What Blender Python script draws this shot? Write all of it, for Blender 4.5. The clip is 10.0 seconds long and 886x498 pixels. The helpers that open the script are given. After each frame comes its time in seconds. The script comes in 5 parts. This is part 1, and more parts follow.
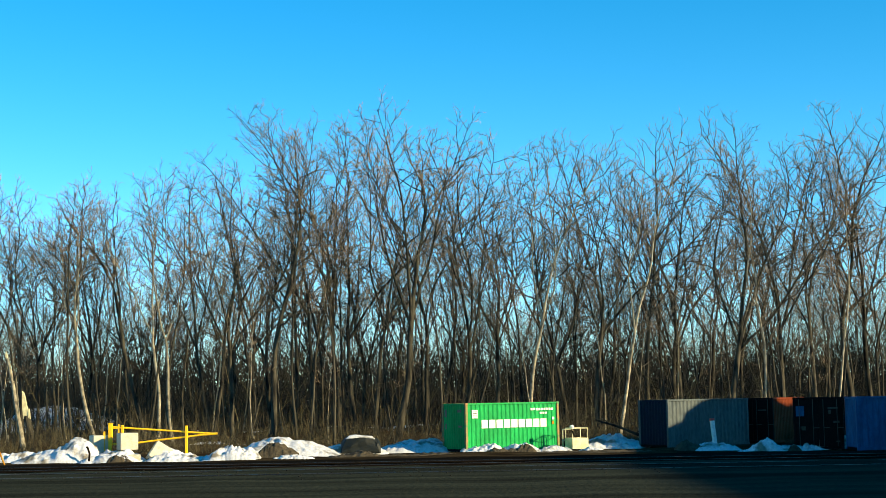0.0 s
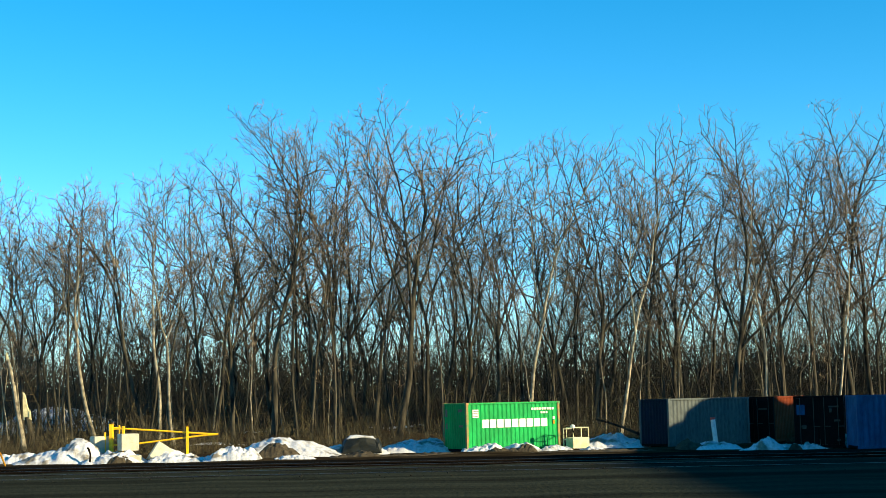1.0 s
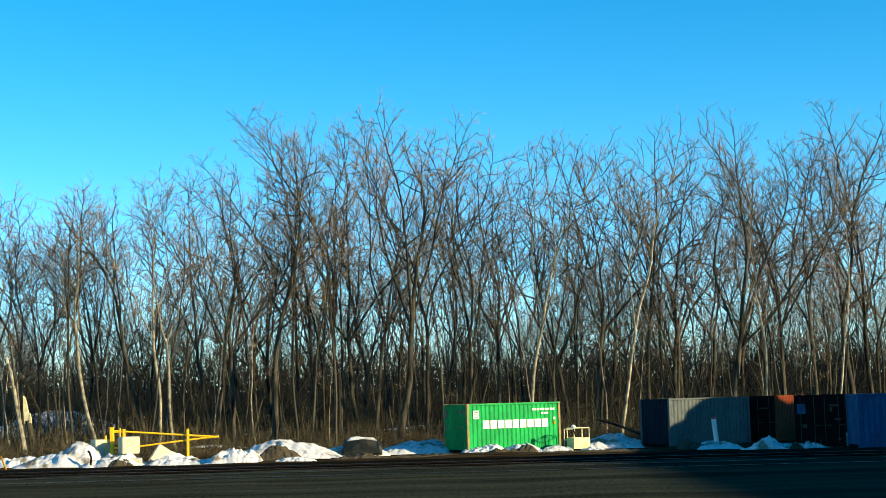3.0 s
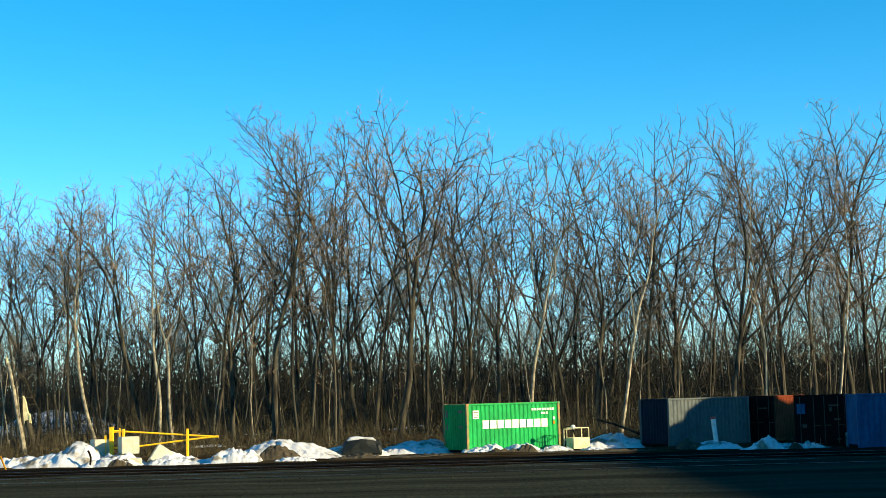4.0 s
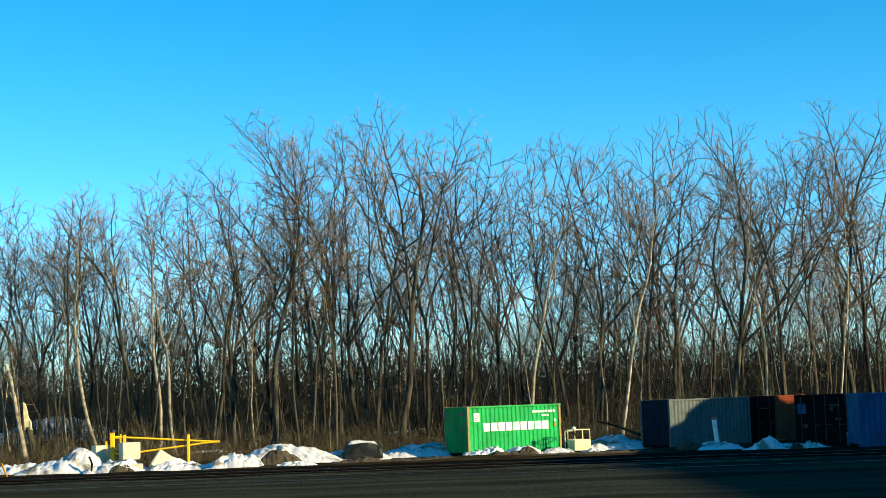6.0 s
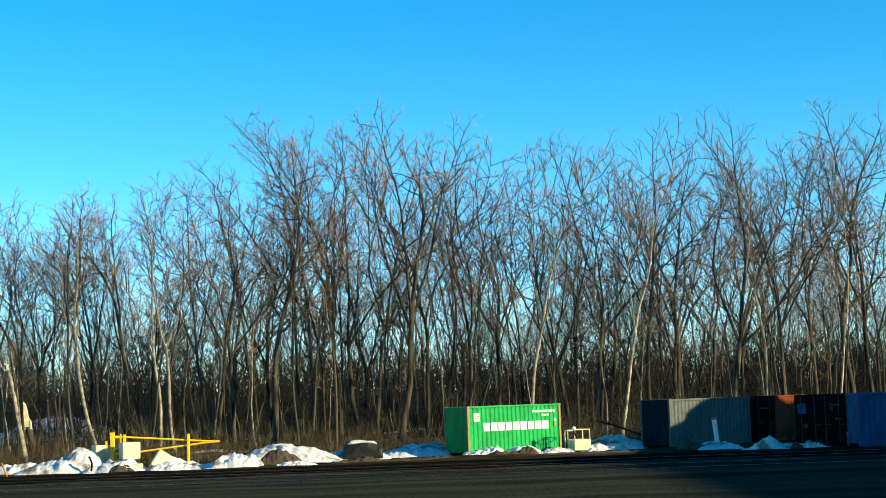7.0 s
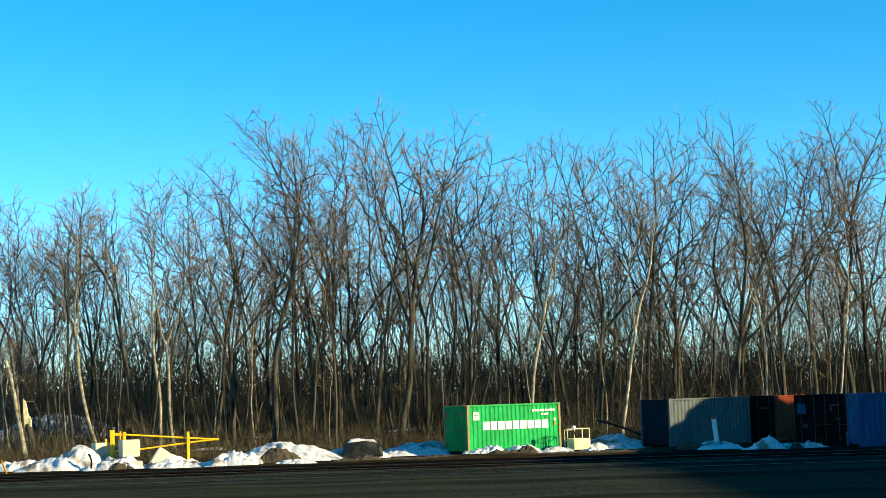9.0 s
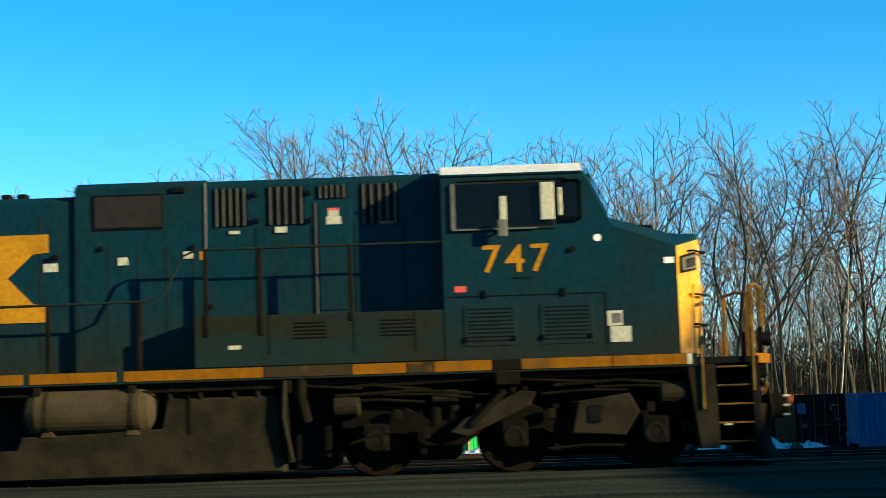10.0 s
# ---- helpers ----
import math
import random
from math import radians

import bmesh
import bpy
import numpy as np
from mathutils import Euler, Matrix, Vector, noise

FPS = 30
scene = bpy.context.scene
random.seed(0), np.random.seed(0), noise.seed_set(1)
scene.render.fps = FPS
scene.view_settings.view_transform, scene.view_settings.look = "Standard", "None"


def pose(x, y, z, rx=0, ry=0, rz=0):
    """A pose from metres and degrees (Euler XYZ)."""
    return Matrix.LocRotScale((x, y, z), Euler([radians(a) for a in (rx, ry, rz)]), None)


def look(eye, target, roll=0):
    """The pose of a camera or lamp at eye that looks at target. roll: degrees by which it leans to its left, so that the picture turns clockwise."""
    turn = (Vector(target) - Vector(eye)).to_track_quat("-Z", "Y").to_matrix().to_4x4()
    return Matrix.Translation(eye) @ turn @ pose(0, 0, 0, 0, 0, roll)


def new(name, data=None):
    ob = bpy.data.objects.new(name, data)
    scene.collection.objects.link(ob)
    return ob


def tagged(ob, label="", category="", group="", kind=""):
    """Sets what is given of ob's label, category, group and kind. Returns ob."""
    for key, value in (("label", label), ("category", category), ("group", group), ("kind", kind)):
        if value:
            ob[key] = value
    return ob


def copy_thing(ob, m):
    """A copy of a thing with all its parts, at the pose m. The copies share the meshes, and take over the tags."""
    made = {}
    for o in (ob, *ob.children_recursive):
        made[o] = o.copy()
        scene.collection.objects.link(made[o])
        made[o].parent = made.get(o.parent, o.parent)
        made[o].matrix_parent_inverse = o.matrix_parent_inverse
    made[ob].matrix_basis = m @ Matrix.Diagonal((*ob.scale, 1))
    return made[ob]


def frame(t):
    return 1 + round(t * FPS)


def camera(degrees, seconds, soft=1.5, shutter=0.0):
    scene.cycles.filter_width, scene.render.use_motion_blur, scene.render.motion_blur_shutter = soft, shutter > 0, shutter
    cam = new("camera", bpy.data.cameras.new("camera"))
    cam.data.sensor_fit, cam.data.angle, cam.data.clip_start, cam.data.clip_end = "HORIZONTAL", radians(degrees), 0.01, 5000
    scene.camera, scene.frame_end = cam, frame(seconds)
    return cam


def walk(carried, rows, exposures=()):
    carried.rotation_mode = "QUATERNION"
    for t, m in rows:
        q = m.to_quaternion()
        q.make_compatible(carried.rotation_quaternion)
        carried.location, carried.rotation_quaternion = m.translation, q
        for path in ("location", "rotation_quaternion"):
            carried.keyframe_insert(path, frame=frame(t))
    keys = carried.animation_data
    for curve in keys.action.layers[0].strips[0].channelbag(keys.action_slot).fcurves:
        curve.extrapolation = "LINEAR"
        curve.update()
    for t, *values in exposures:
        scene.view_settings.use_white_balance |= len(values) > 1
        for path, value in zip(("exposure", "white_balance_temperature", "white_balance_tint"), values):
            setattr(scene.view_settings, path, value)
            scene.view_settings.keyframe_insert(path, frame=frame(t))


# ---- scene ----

# ---------- camera ----------
EYE = (0.0, 0.0, 2.75)
cam = camera(32.0, 10.0, soft=0.6, shutter=0.08)


def aim(turn, tilt, lean):
    """Pose of the camera: turn to its right, tilt upwards, lean, in degrees."""
    a, b = radians(turn), radians(tilt)
    to = (EYE[0] + 100 * math.sin(a) * math.cos(b), EYE[1] + 100 * math.cos(a) * math.cos(b), EYE[2] + 100 * math.sin(b))
    return look(EYE, to, lean)


walk(cam, [
    (0.0, aim(-0.009, 5.617, -1.036)), (0.5, aim(-0.012, 5.632, -1.158)), (1.0, aim(-0.017, 5.611, -1.215)),
    (1.5, aim(-0.007, 5.620, -1.376)), (2.0, aim(-0.004, 5.636, -1.434)), (2.5, aim(-0.008, 5.654, -1.556)),
    (4.0, aim(0.011, 5.649, -1.547)), (4.5, aim(0.030, 5.749, -1.910)), (5.0, aim(0.043, 5.822, -2.264)),
    (5.5, aim(0.040, 5.774, -2.065)), (7.0, aim(0.038, 5.752, -2.052)), (7.5, aim(0.036, 5.746, -2.025)),
    (8.0, aim(0.021, 5.710, -1.811)), (8.5, aim(0.020, 5.695, -1.805)), (9.0, aim(0.023, 5.706, -1.839)),
    (9.5, aim(0.021, 5.697, -1.820)), (10.0, aim(0.021, 5.697, -1.820))],
    exposures=[(0.0, 0.1, 7100, 0), (5.5, 0.1, 7100, 0), (8.5, 0.17, 7100, 0), (10.0, 0.15, 7100, 0)])

# ---------- light ----------
SUN = Vector((0.88, -0.425, 0.29)).normalized()
world = bpy.data.worlds.new("sky")
scene.world = world
world.use_nodes = True
wn = world.node_tree.nodes
wl = world.node_tree.links
sky = wn.new("ShaderNodeTexSky")
sky.sky_type = "NISHITA"
sky.sun_disc = False
sky.sun_elevation = math.asin(SUN.z)
sky.sun_rotation = math.atan2(SUN.x, SUN.y)
sky.air_density, sky.dust_density, sky.ozone_density = 1.0, 0.0, 3.0
sky.altitude = 3200
hue = wn.new("ShaderNodeHueSaturation")
hue.inputs["Saturation"].default_value = 1.33
hue.inputs["Value"].default_value = 1.74
hue.inputs["Hue"].default_value = 0.493
wl.new(sky.outputs[0], hue.inputs["Color"])
wl.new(hue.outputs[0], wn["Background"].inputs["Color"])
wn["Background"].inputs["Strength"].default_value = 0.15
lamp = bpy.data.lights.new("sun", "SUN")
lamp.energy, lamp.angle, lamp.color = 10.0, radians(0.5), (1.0, 0.82, 0.55)
sun = new("sun", lamp)
sun.matrix_world = look(SUN * 200, (0, 0, 0))


# ---------- materials ----------
def mat(name, base, rough=0.7, metal=0.0, other=None, scale=3.0, amount=0.5, fine=40.0, bump=0.2, stretch=(1, 1, 1), detail=6.0, spread=(0.42, 0.62), island=0.0, objr=0.0, spec=0.25, dust=None):
    """A surface of two tones, mixed by a coarse noise, with fine grain and relief."""
    m = bpy.data.materials.new(name)
    m.use_nodes = True
    n, l = m.node_tree.nodes, m.node_tree.links
    b = n["Principled BSDF"]
    b.inputs["Roughness"].default_value, b.inputs["Metallic"].default_value = rough, metal
    b.inputs["Specular IOR Level"].default_value = spec
    co = n.new("ShaderNodeTexCoord")
    mp = n.new("ShaderNodeMapping")
    mp.inputs["Scale"].default_value = stretch
    l.new(co.outputs["Object"], mp.inputs[0])
    big = n.new("ShaderNodeTexNoise")
    big.inputs["Scale"].default_value, big.inputs["Detail"].default_value = scale, detail
    small = n.new("ShaderNodeTexNoise")
    small.inputs["Scale"].default_value, small.inputs["Detail"].default_value = fine, 4.0
    l.new(mp.outputs[0], big.inputs["Vector"])
    l.new(mp.outputs[0], small.inputs["Vector"])
    ramp = n.new("ShaderNodeMapRange")
    ramp.inputs[1].default_value, ramp.inputs[2].default_value, ramp.inputs[4].default_value = spread[0], spread[1], amount
    l.new(big.outputs["Fac"], ramp.inputs[0])
    mix = n.new("ShaderNodeMix")
    mix.data_type = "RGBA"
    other = other or tuple(c * 0.6 for c in base)
    mix.inputs[6].default_value, mix.inputs[7].default_value = (*base, 1), (*other, 1)
    l.new(ramp.outputs[0], mix.inputs[0])
    tone = mix.outputs[2]
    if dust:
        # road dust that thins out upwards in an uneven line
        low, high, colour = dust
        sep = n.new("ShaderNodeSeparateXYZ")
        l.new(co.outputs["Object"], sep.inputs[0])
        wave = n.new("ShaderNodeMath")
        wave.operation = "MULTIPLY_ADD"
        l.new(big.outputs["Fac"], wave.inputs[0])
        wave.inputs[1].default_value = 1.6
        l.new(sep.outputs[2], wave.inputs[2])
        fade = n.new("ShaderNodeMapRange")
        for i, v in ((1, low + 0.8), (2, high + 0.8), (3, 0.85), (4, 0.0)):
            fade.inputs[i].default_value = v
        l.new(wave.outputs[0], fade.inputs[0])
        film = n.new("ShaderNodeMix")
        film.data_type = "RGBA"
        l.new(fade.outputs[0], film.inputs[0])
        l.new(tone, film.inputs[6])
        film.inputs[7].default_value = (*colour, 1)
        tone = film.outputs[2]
    grain = n.new("ShaderNodeMapRange")
    grain.inputs[1].default_value, grain.inputs[2].default_value, grain.inputs[3].default_value, grain.inputs[4].default_value = 0.3, 0.7, 0.8, 1.2
    l.new(small.outputs["Fac"], grain.inputs[0])
    last = grain.outputs[0]
    if island or objr:
        src = n.new("ShaderNodeNewGeometry").outputs["Random Per Island"] if island else n.new("ShaderNodeObjectInfo").outputs["Random"]
        r = n.new("ShaderNodeMapRange")
        k = island or objr
        r.inputs[3].default_value, r.inputs[4].default_value = 1 - k, 1 + k
        l.new(src, r.inputs[0])
        mu = n.new("ShaderNodeMath")
        mu.operation = "MULTIPLY"
        l.new(last, mu.inputs[0])
        l.new(r.outputs[0], mu.inputs[1])
        last = mu.outputs[0]
    mul = n.new("ShaderNodeVectorMath")
    mul.operation = "SCALE"
    l.new(tone, mul.inputs[0])
    l.new(last, mul.inputs["Scale"])
    l.new(mul.outputs[0], b.inputs["Base Color"])
    rr = n.new("ShaderNodeMapRange")
    rr.inputs[3].default_value, rr.inputs[4].default_value = max(rough - 0.12, 0.03), min(rough + 0.12, 1)
    l.new(big.outputs["Fac"], rr.inputs[0])
    l.new(rr.outputs[0], b.inputs["Roughness"])
    if bump:
        bp = n.new("ShaderNodeBump")
        bp.inputs["Strength"].default_value, bp.inputs["Distance"].default_value = bump, 0.02
        l.new(small.outputs["Fac"], bp.inputs["Height"])
        l.new(bp.outputs[0], b.inputs["Normal"])
    return m


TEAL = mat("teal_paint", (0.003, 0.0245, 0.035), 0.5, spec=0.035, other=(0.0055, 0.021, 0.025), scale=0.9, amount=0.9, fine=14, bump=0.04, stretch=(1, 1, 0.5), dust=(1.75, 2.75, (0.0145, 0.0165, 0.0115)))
TEAL_DUSTY = mat("dusty_teal_paint", (0.009, 0.0195, 0.0175), 0.8, spec=0.05, other=(0.0145, 0.015, 0.0095), scale=1.6, amount=0.9, fine=18, bump=0.06, stretch=(0.6, 1, 1.4))
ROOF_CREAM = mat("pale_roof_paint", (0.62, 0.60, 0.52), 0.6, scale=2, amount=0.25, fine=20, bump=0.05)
LOCO_YELLOW = mat("loco_yellow", (0.62, 0.31, 0.02), 0.45, other=(0.36, 0.16, 0.02), scale=1.6, amount=0.7, fine=14, bump=0.05, dust=(1.7, 2.35, (0.06, 0.036, 0.012)))
STRIPE = mat("stripe_orange", (0.19, 0.071, 0.003), 0.6, spec=0.08, other=(0.10, 0.045, 0.008), scale=1.5, amount=0.9, fine=12, bump=0.05, stretch=(1, 1, 0.4), spread=(0.5, 0.62))
STRIPE_DIRTY = mat("dirty_stripe", (0.032, 0.022, 0.010), 0.8, spec=0.06, other=(0.14, 0.045, 0.004), scale=2.2, amount=0.9, fine=14, bump=0.08, spread=(0.52, 0.60))
RESERVOIR = mat("tan_dust", (0.052, 0.039, 0.021), 0.9, spec=0.05, other=(0.034, 0.026, 0.014), scale=1.6, amount=0.9, fine=25, bump=0.15)
TAN_GRIME = mat("tan_grime", (0.020, 0.0168, 0.0102), 0.9, spec=0.05, other=(0.010, 0.008, 0.005), scale=2.6, amount=0.8, fine=25, bump=0.25)
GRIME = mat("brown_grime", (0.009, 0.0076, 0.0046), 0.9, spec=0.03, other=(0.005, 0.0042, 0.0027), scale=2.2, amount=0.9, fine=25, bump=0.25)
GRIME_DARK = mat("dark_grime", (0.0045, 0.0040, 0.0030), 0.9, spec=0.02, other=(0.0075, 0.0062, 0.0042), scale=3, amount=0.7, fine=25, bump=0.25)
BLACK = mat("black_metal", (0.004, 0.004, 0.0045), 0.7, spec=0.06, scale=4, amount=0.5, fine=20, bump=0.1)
GREY_SLAT = mat("grey_slat", (0.10, 0.10, 0.083), 0.6, scale=4, amount=0.6, fine=20, bump=0.1)
SLAT_DARK = mat("dark_slat", (0.045, 0.050, 0.040), 0.6, scale=4, amount=0.6, fine=20, bump=0.1)
SCREEN = mat("brown_screen", (0.012, 0.010, 0.009), 0.8, scale=10, amount=0.5, fine=120, bump=0.3)
STEEL = mat("rail_steel", (0.06, 0.055, 0.05), 0.5, metal=1.0, other=(0.2, 0.16, 0.12), scale=3, amount=0.5, fine=30, bump=0.05, stretch=(0.2, 1, 1))
RUST = mat("rusty_steel", (0.010, 0.0068, 0.0042), 0.9, spec=0.05, other=(0.005, 0.0035, 0.0025), scale=5, amount=0.8, fine=40, bump=0.3)
WHITE = mat("white_paint", (0.78, 0.76, 0.68), 0.6, scale=4, amount=0.25, fine=20, bump=0.03)
CREAM = mat("cream_sticker", (0.42, 0.40, 0.29), 0.6, scale=6, amount=0.3, fine=20, bump=0.02)
RED = mat("red_paint", (0.55, 0.08, 0.06), 0.6, scale=6, amount=0.4, fine=20, bump=0.05)
LOGO_BLUE = mat("logo_blue", (0.02, 0.06, 0.16), 0.5, scale=3, amount=0.4, fine=20, bump=0.03)
MARK_YELLOW = mat("mark_yellow", (0.40, 0.18, 0.012), 0.6, spec=0.08, scale=1.8, amount=0.6, fine=20, bump=0.02)
WORN_YELLOW = mat("worn_dirty_yellow", (0.16, 0.088, 0.014), 0.8, other=(0.05, 0.034, 0.012), scale=4, amount=0.8, fine=20, bump=0.1, spec=0.1)
LAMP = mat("headlamp_lens", (0.9, 0.88, 0.8), 0.15, scale=4, amount=0.1, fine=20, bump=0.0)
BOX_GREEN = mat("container_green", (0.008, 0.29, 0.070), 0.55, spec=0.1, other=(0.010, 0.20, 0.050), scale=1.2, amount=0.7, fine=10, bump=0.08, stretch=(1, 1, 0.35))
BOX_RUST = mat("container_rust", (0.30, 0.17, 0.07), 0.8, other=(0.05, 0.22, 0.08), scale=2.5, amount=0.9, fine=20, bump=0.2)
# navy stands for the shade on the grey container's end
BOX_END_SHADE = mat("container_end_shade", (0.008, 0.016, 0.030), 0.75, spec=0.05, other=(0.008, 0.018, 0.03), scale=1.5, amount=0.7, fine=10, bump=0.06)
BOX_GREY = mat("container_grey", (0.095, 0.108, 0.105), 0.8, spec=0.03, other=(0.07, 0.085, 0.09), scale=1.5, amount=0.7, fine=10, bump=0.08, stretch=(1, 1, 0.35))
BOX_BROWN = mat("container_maroon", (0.010, 0.0055, 0.0055), 0.8, spec=0.08, other=(0.006, 0.0035, 0.0035), scale=1.5, amount=0.7, fine=10, bump=0.08, stretch=(1, 1, 0.35))
BOX_ORANGE = mat("container_orange", (0.14, 0.028, 0.010), 0.7, spec=0.06, scale=1.5, amount=0.5, fine=10, bump=0.08)
BOX_BLUE = mat("container_blue", (0.007, 0.085, 0.19), 0.7, spec=0.15, other=(0.008, 0.06, 0.14), scale=1.5, amount=0.7, fine=10, bump=0.08, stretch=(1, 1, 0.35))
GATE_YELLOW = mat("gate_yellow", (0.85, 0.52, 0.02), 0.5, other=(0.7, 0.36, 0.03), scale=5, amount=0.6, fine=20, bump=0.05)
CONCRETE = mat("concrete", (0.50, 0.47, 0.36), 0.9, other=(0.38, 0.35, 0.27), scale=3, amount=0.7, fine=30, bump=0.25)
SNOW = mat("old_snow", (0.56, 0.565, 0.58), 0.7, other=(0.15, 0.125, 0.08), scale=1.3, amount=0.9, fine=9, bump=0.45, spread=(0.53, 0.66))
DIRT = mat("dirt", (0.066, 0.053, 0.033), 0.95, other=(0.030, 0.024, 0.016), scale=4, amount=0.8, fine=20, bump=0.9)
DARK_PLASTIC = mat("dark_tarpaulin", (0.005, 0.008, 0.008), 0.6, other=(0.012, 0.014, 0.011), scale=3, amount=0.7, fine=10, bump=0.3)
PVC = mat("white_pipe", (0.72, 0.72, 0.70), 0.5, scale=3, amount=0.3, fine=20, bump=0.05)
BASKET = mat("cream_paint", (0.66, 0.60, 0.36), 0.6, other=(0.5, 0.42, 0.22), scale=3, amount=0.6, fine=20, bump=0.05)
BARK = mat("grey_brown_bark", (0.055, 0.048, 0.033), 0.95, other=(0.008, 0.0072, 0.0055), scale=3.0, amount=1.0, fine=16, bump=0.9, stretch=(1, 1, 0.25), objr=0.35)
BARK_PALE = mat("pale_bark", (0.33, 0.285, 0.20), 0.9, other=(0.085, 0.072, 0.052), scale=3.0, amount=0.9, fine=14, bump=0.4, stretch=(1, 1, 0.9), objr=0.25, spread=(0.42, 0.66))
BRANCH = mat("grey_tan_branch", (0.088, 0.072, 0.051), 0.95, other=(0.016, 0.0135, 0.0105), scale=0.9, amount=0.9, fine=16, bump=0.0, objr=0.3)
TWIG = mat("twig", (0.43, 0.305, 0.195), 0.95, other=(0.15, 0.107, 0.074), scale=0.6, amount=0.8, fine=20, bump=0.0, objr=0.3)
BRUSH = mat("brush", (0.100, 0.081, 0.040), 0.95, other=(0.022, 0.0175, 0.010), scale=0.5, amount=0.9, fine=6, bump=0.0, island=0.5)
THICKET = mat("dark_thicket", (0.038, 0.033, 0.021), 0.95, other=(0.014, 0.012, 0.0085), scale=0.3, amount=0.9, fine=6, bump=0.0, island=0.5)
WALLCLAD = mat("grey_cladding", (0.30, 0.30, 0.29), 0.7, scale=1, amount=0.4, fine=8, bump=0.05)
GLASS_DARK = mat("dark_glass", (0.002, 0.003, 0.004), 0.10, spec=0.1, scale=2, amount=0.3, fine=8, bump=0.0)
TIE = mat("tie_wood", (0.045, 0.036, 0.028), 0.95, scale=5, amount=0.6, fine=30, bump=0.4, objr=0.3)
STONE = mat("ballast_stone", (0.022, 0.020, 0.014), 0.95, other=(0.012, 0.011, 0.008), scale=6, amount=0.7, fine=30, bump=0.3, island=0.4)


def ground_material():
    """Dark trackside gravel near, a lower bed with shade in its colour, muddy yard gravel beyond it, darker along its
    near edge, leaf litter under the trees, thin old snow in patches.
    """
    m = bpy.data.materials.new("ground")
    m.use_nodes = True
    n, l = m.node_tree.nodes, m.node_tree.links
    b = n["Principled BSDF"]
    b.inputs["Roughness"].default_value = 1.0
    b.inputs["Specular IOR Level"].default_value = 0.0
    co = n.new("ShaderNodeTexCoord")
    sep = n.new("ShaderNodeSeparateXYZ")
    l.new(co.outputs["Object"], sep.inputs[0])

    def noise_at(scale, stretch=(1, 1, 1), detail=6):
        mp = n.new("ShaderNodeMapping")
        mp.inputs["Scale"].default_value = stretch
        l.new(co.outputs["Object"], mp.inputs[0])
        t = n.new("ShaderNodeTexNoise")
        t.inputs["Scale"].default_value, t.inputs["Detail"].default_value = scale, detail
        l.new(mp.outputs[0], t.inputs["Vector"])
        return t.outputs["Fac"]

    def rng(src, a, c, lo=0.0, hi=1.0):
        r = n.new("ShaderNodeMapRange")
        for i, v in ((1, a), (2, c), (3, lo), (4, hi)):
            r.inputs[i].default_value = v
        l.new(src, r.inputs[0])
        return r.outputs[0]

    def blend(f, a, c):
        x = n.new("ShaderNodeMix")
        x.data_type = "RGBA"
        l.new(f, x.inputs[0])
        for i, v in ((6, a), (7, c)):
            if isinstance(v, tuple):
                x.inputs[i].default_value = (*v, 1)
            else:
                l.new(v, x.inputs[i])
        return x.outputs[2]

    streak = noise_at(1.0, (0.10, 1.3, 1))
    grit = noise_at(14.0)
    bed = blend(rng(streak, 0.40, 0.62), (0.045, 0.050, 0.034), (0.016, 0.0175, 0.0125))
    bed = blend(rng(grit, 0.35, 0.75), bed, (0.024, 0.028, 0.023))
    bed = blend(rng(noise_at(1.0, (0.05, 4.0, 1)), 0.52, 0.66, 0.0, 0.35), bed, (0.007, 0.008, 0.007))
    yard = blend(rng(noise_at(0.6, (0.5, 1, 1)), 0.42, 0.6), (0.05, 0.037, 0.021), (0.018, 0.013, 0.008))
    # yard colour is darker nearer than 78 m
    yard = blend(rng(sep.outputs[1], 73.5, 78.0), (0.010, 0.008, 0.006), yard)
    litter = blend(rng(noise_at(0.5), 0.4, 0.6), (0.075, 0.052, 0.028), (0.04, 0.026, 0.015))
    patch = rng(noise_at(0.25, (0.6, 1, 1)), 0.64, 0.68)
    litter = blend(patch, litter, (0.75, 0.76, 0.78))
    # shade over the lower far bed, put into its near-black colour
    shaded_bed = blend(rng(streak, 0.42, 0.60), (0.012, 0.011, 0.009), (0.005, 0.005, 0.0045))
    shaded_bed = blend(rng(grit, 0.55, 0.8), shaded_bed, (0.026, 0.023, 0.018))
    c = blend(rng(sep.outputs[1], 26.2, 27.6), bed, shaded_bed)
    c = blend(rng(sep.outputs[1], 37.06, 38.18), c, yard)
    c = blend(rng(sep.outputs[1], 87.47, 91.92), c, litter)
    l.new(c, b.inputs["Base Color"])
    bp = n.new("ShaderNodeBump")
    bp.inputs["Strength"].default_value, bp.inputs["Distance"].default_value = 0.6, 0.03
    l.new(grit, bp.inputs["Height"])
    l.new(bp.outputs[0], b.inputs["Normal"])
    return m


# ---------- mesh helpers ----------
def part(name, bm, material, parent=None, label=""):
    """Links a bmesh as one mesh object under parent."""
    me = bpy.data.meshes.new(name)
    bmesh.ops.recalc_face_normals(bm, faces=bm.faces)
    bm.to_mesh(me)
    bm.free()
    me.materials.append(material)
    ob = new(name, me)
    if parent:
        ob.parent = parent
    if label:
        tagged(ob, label)
    return ob


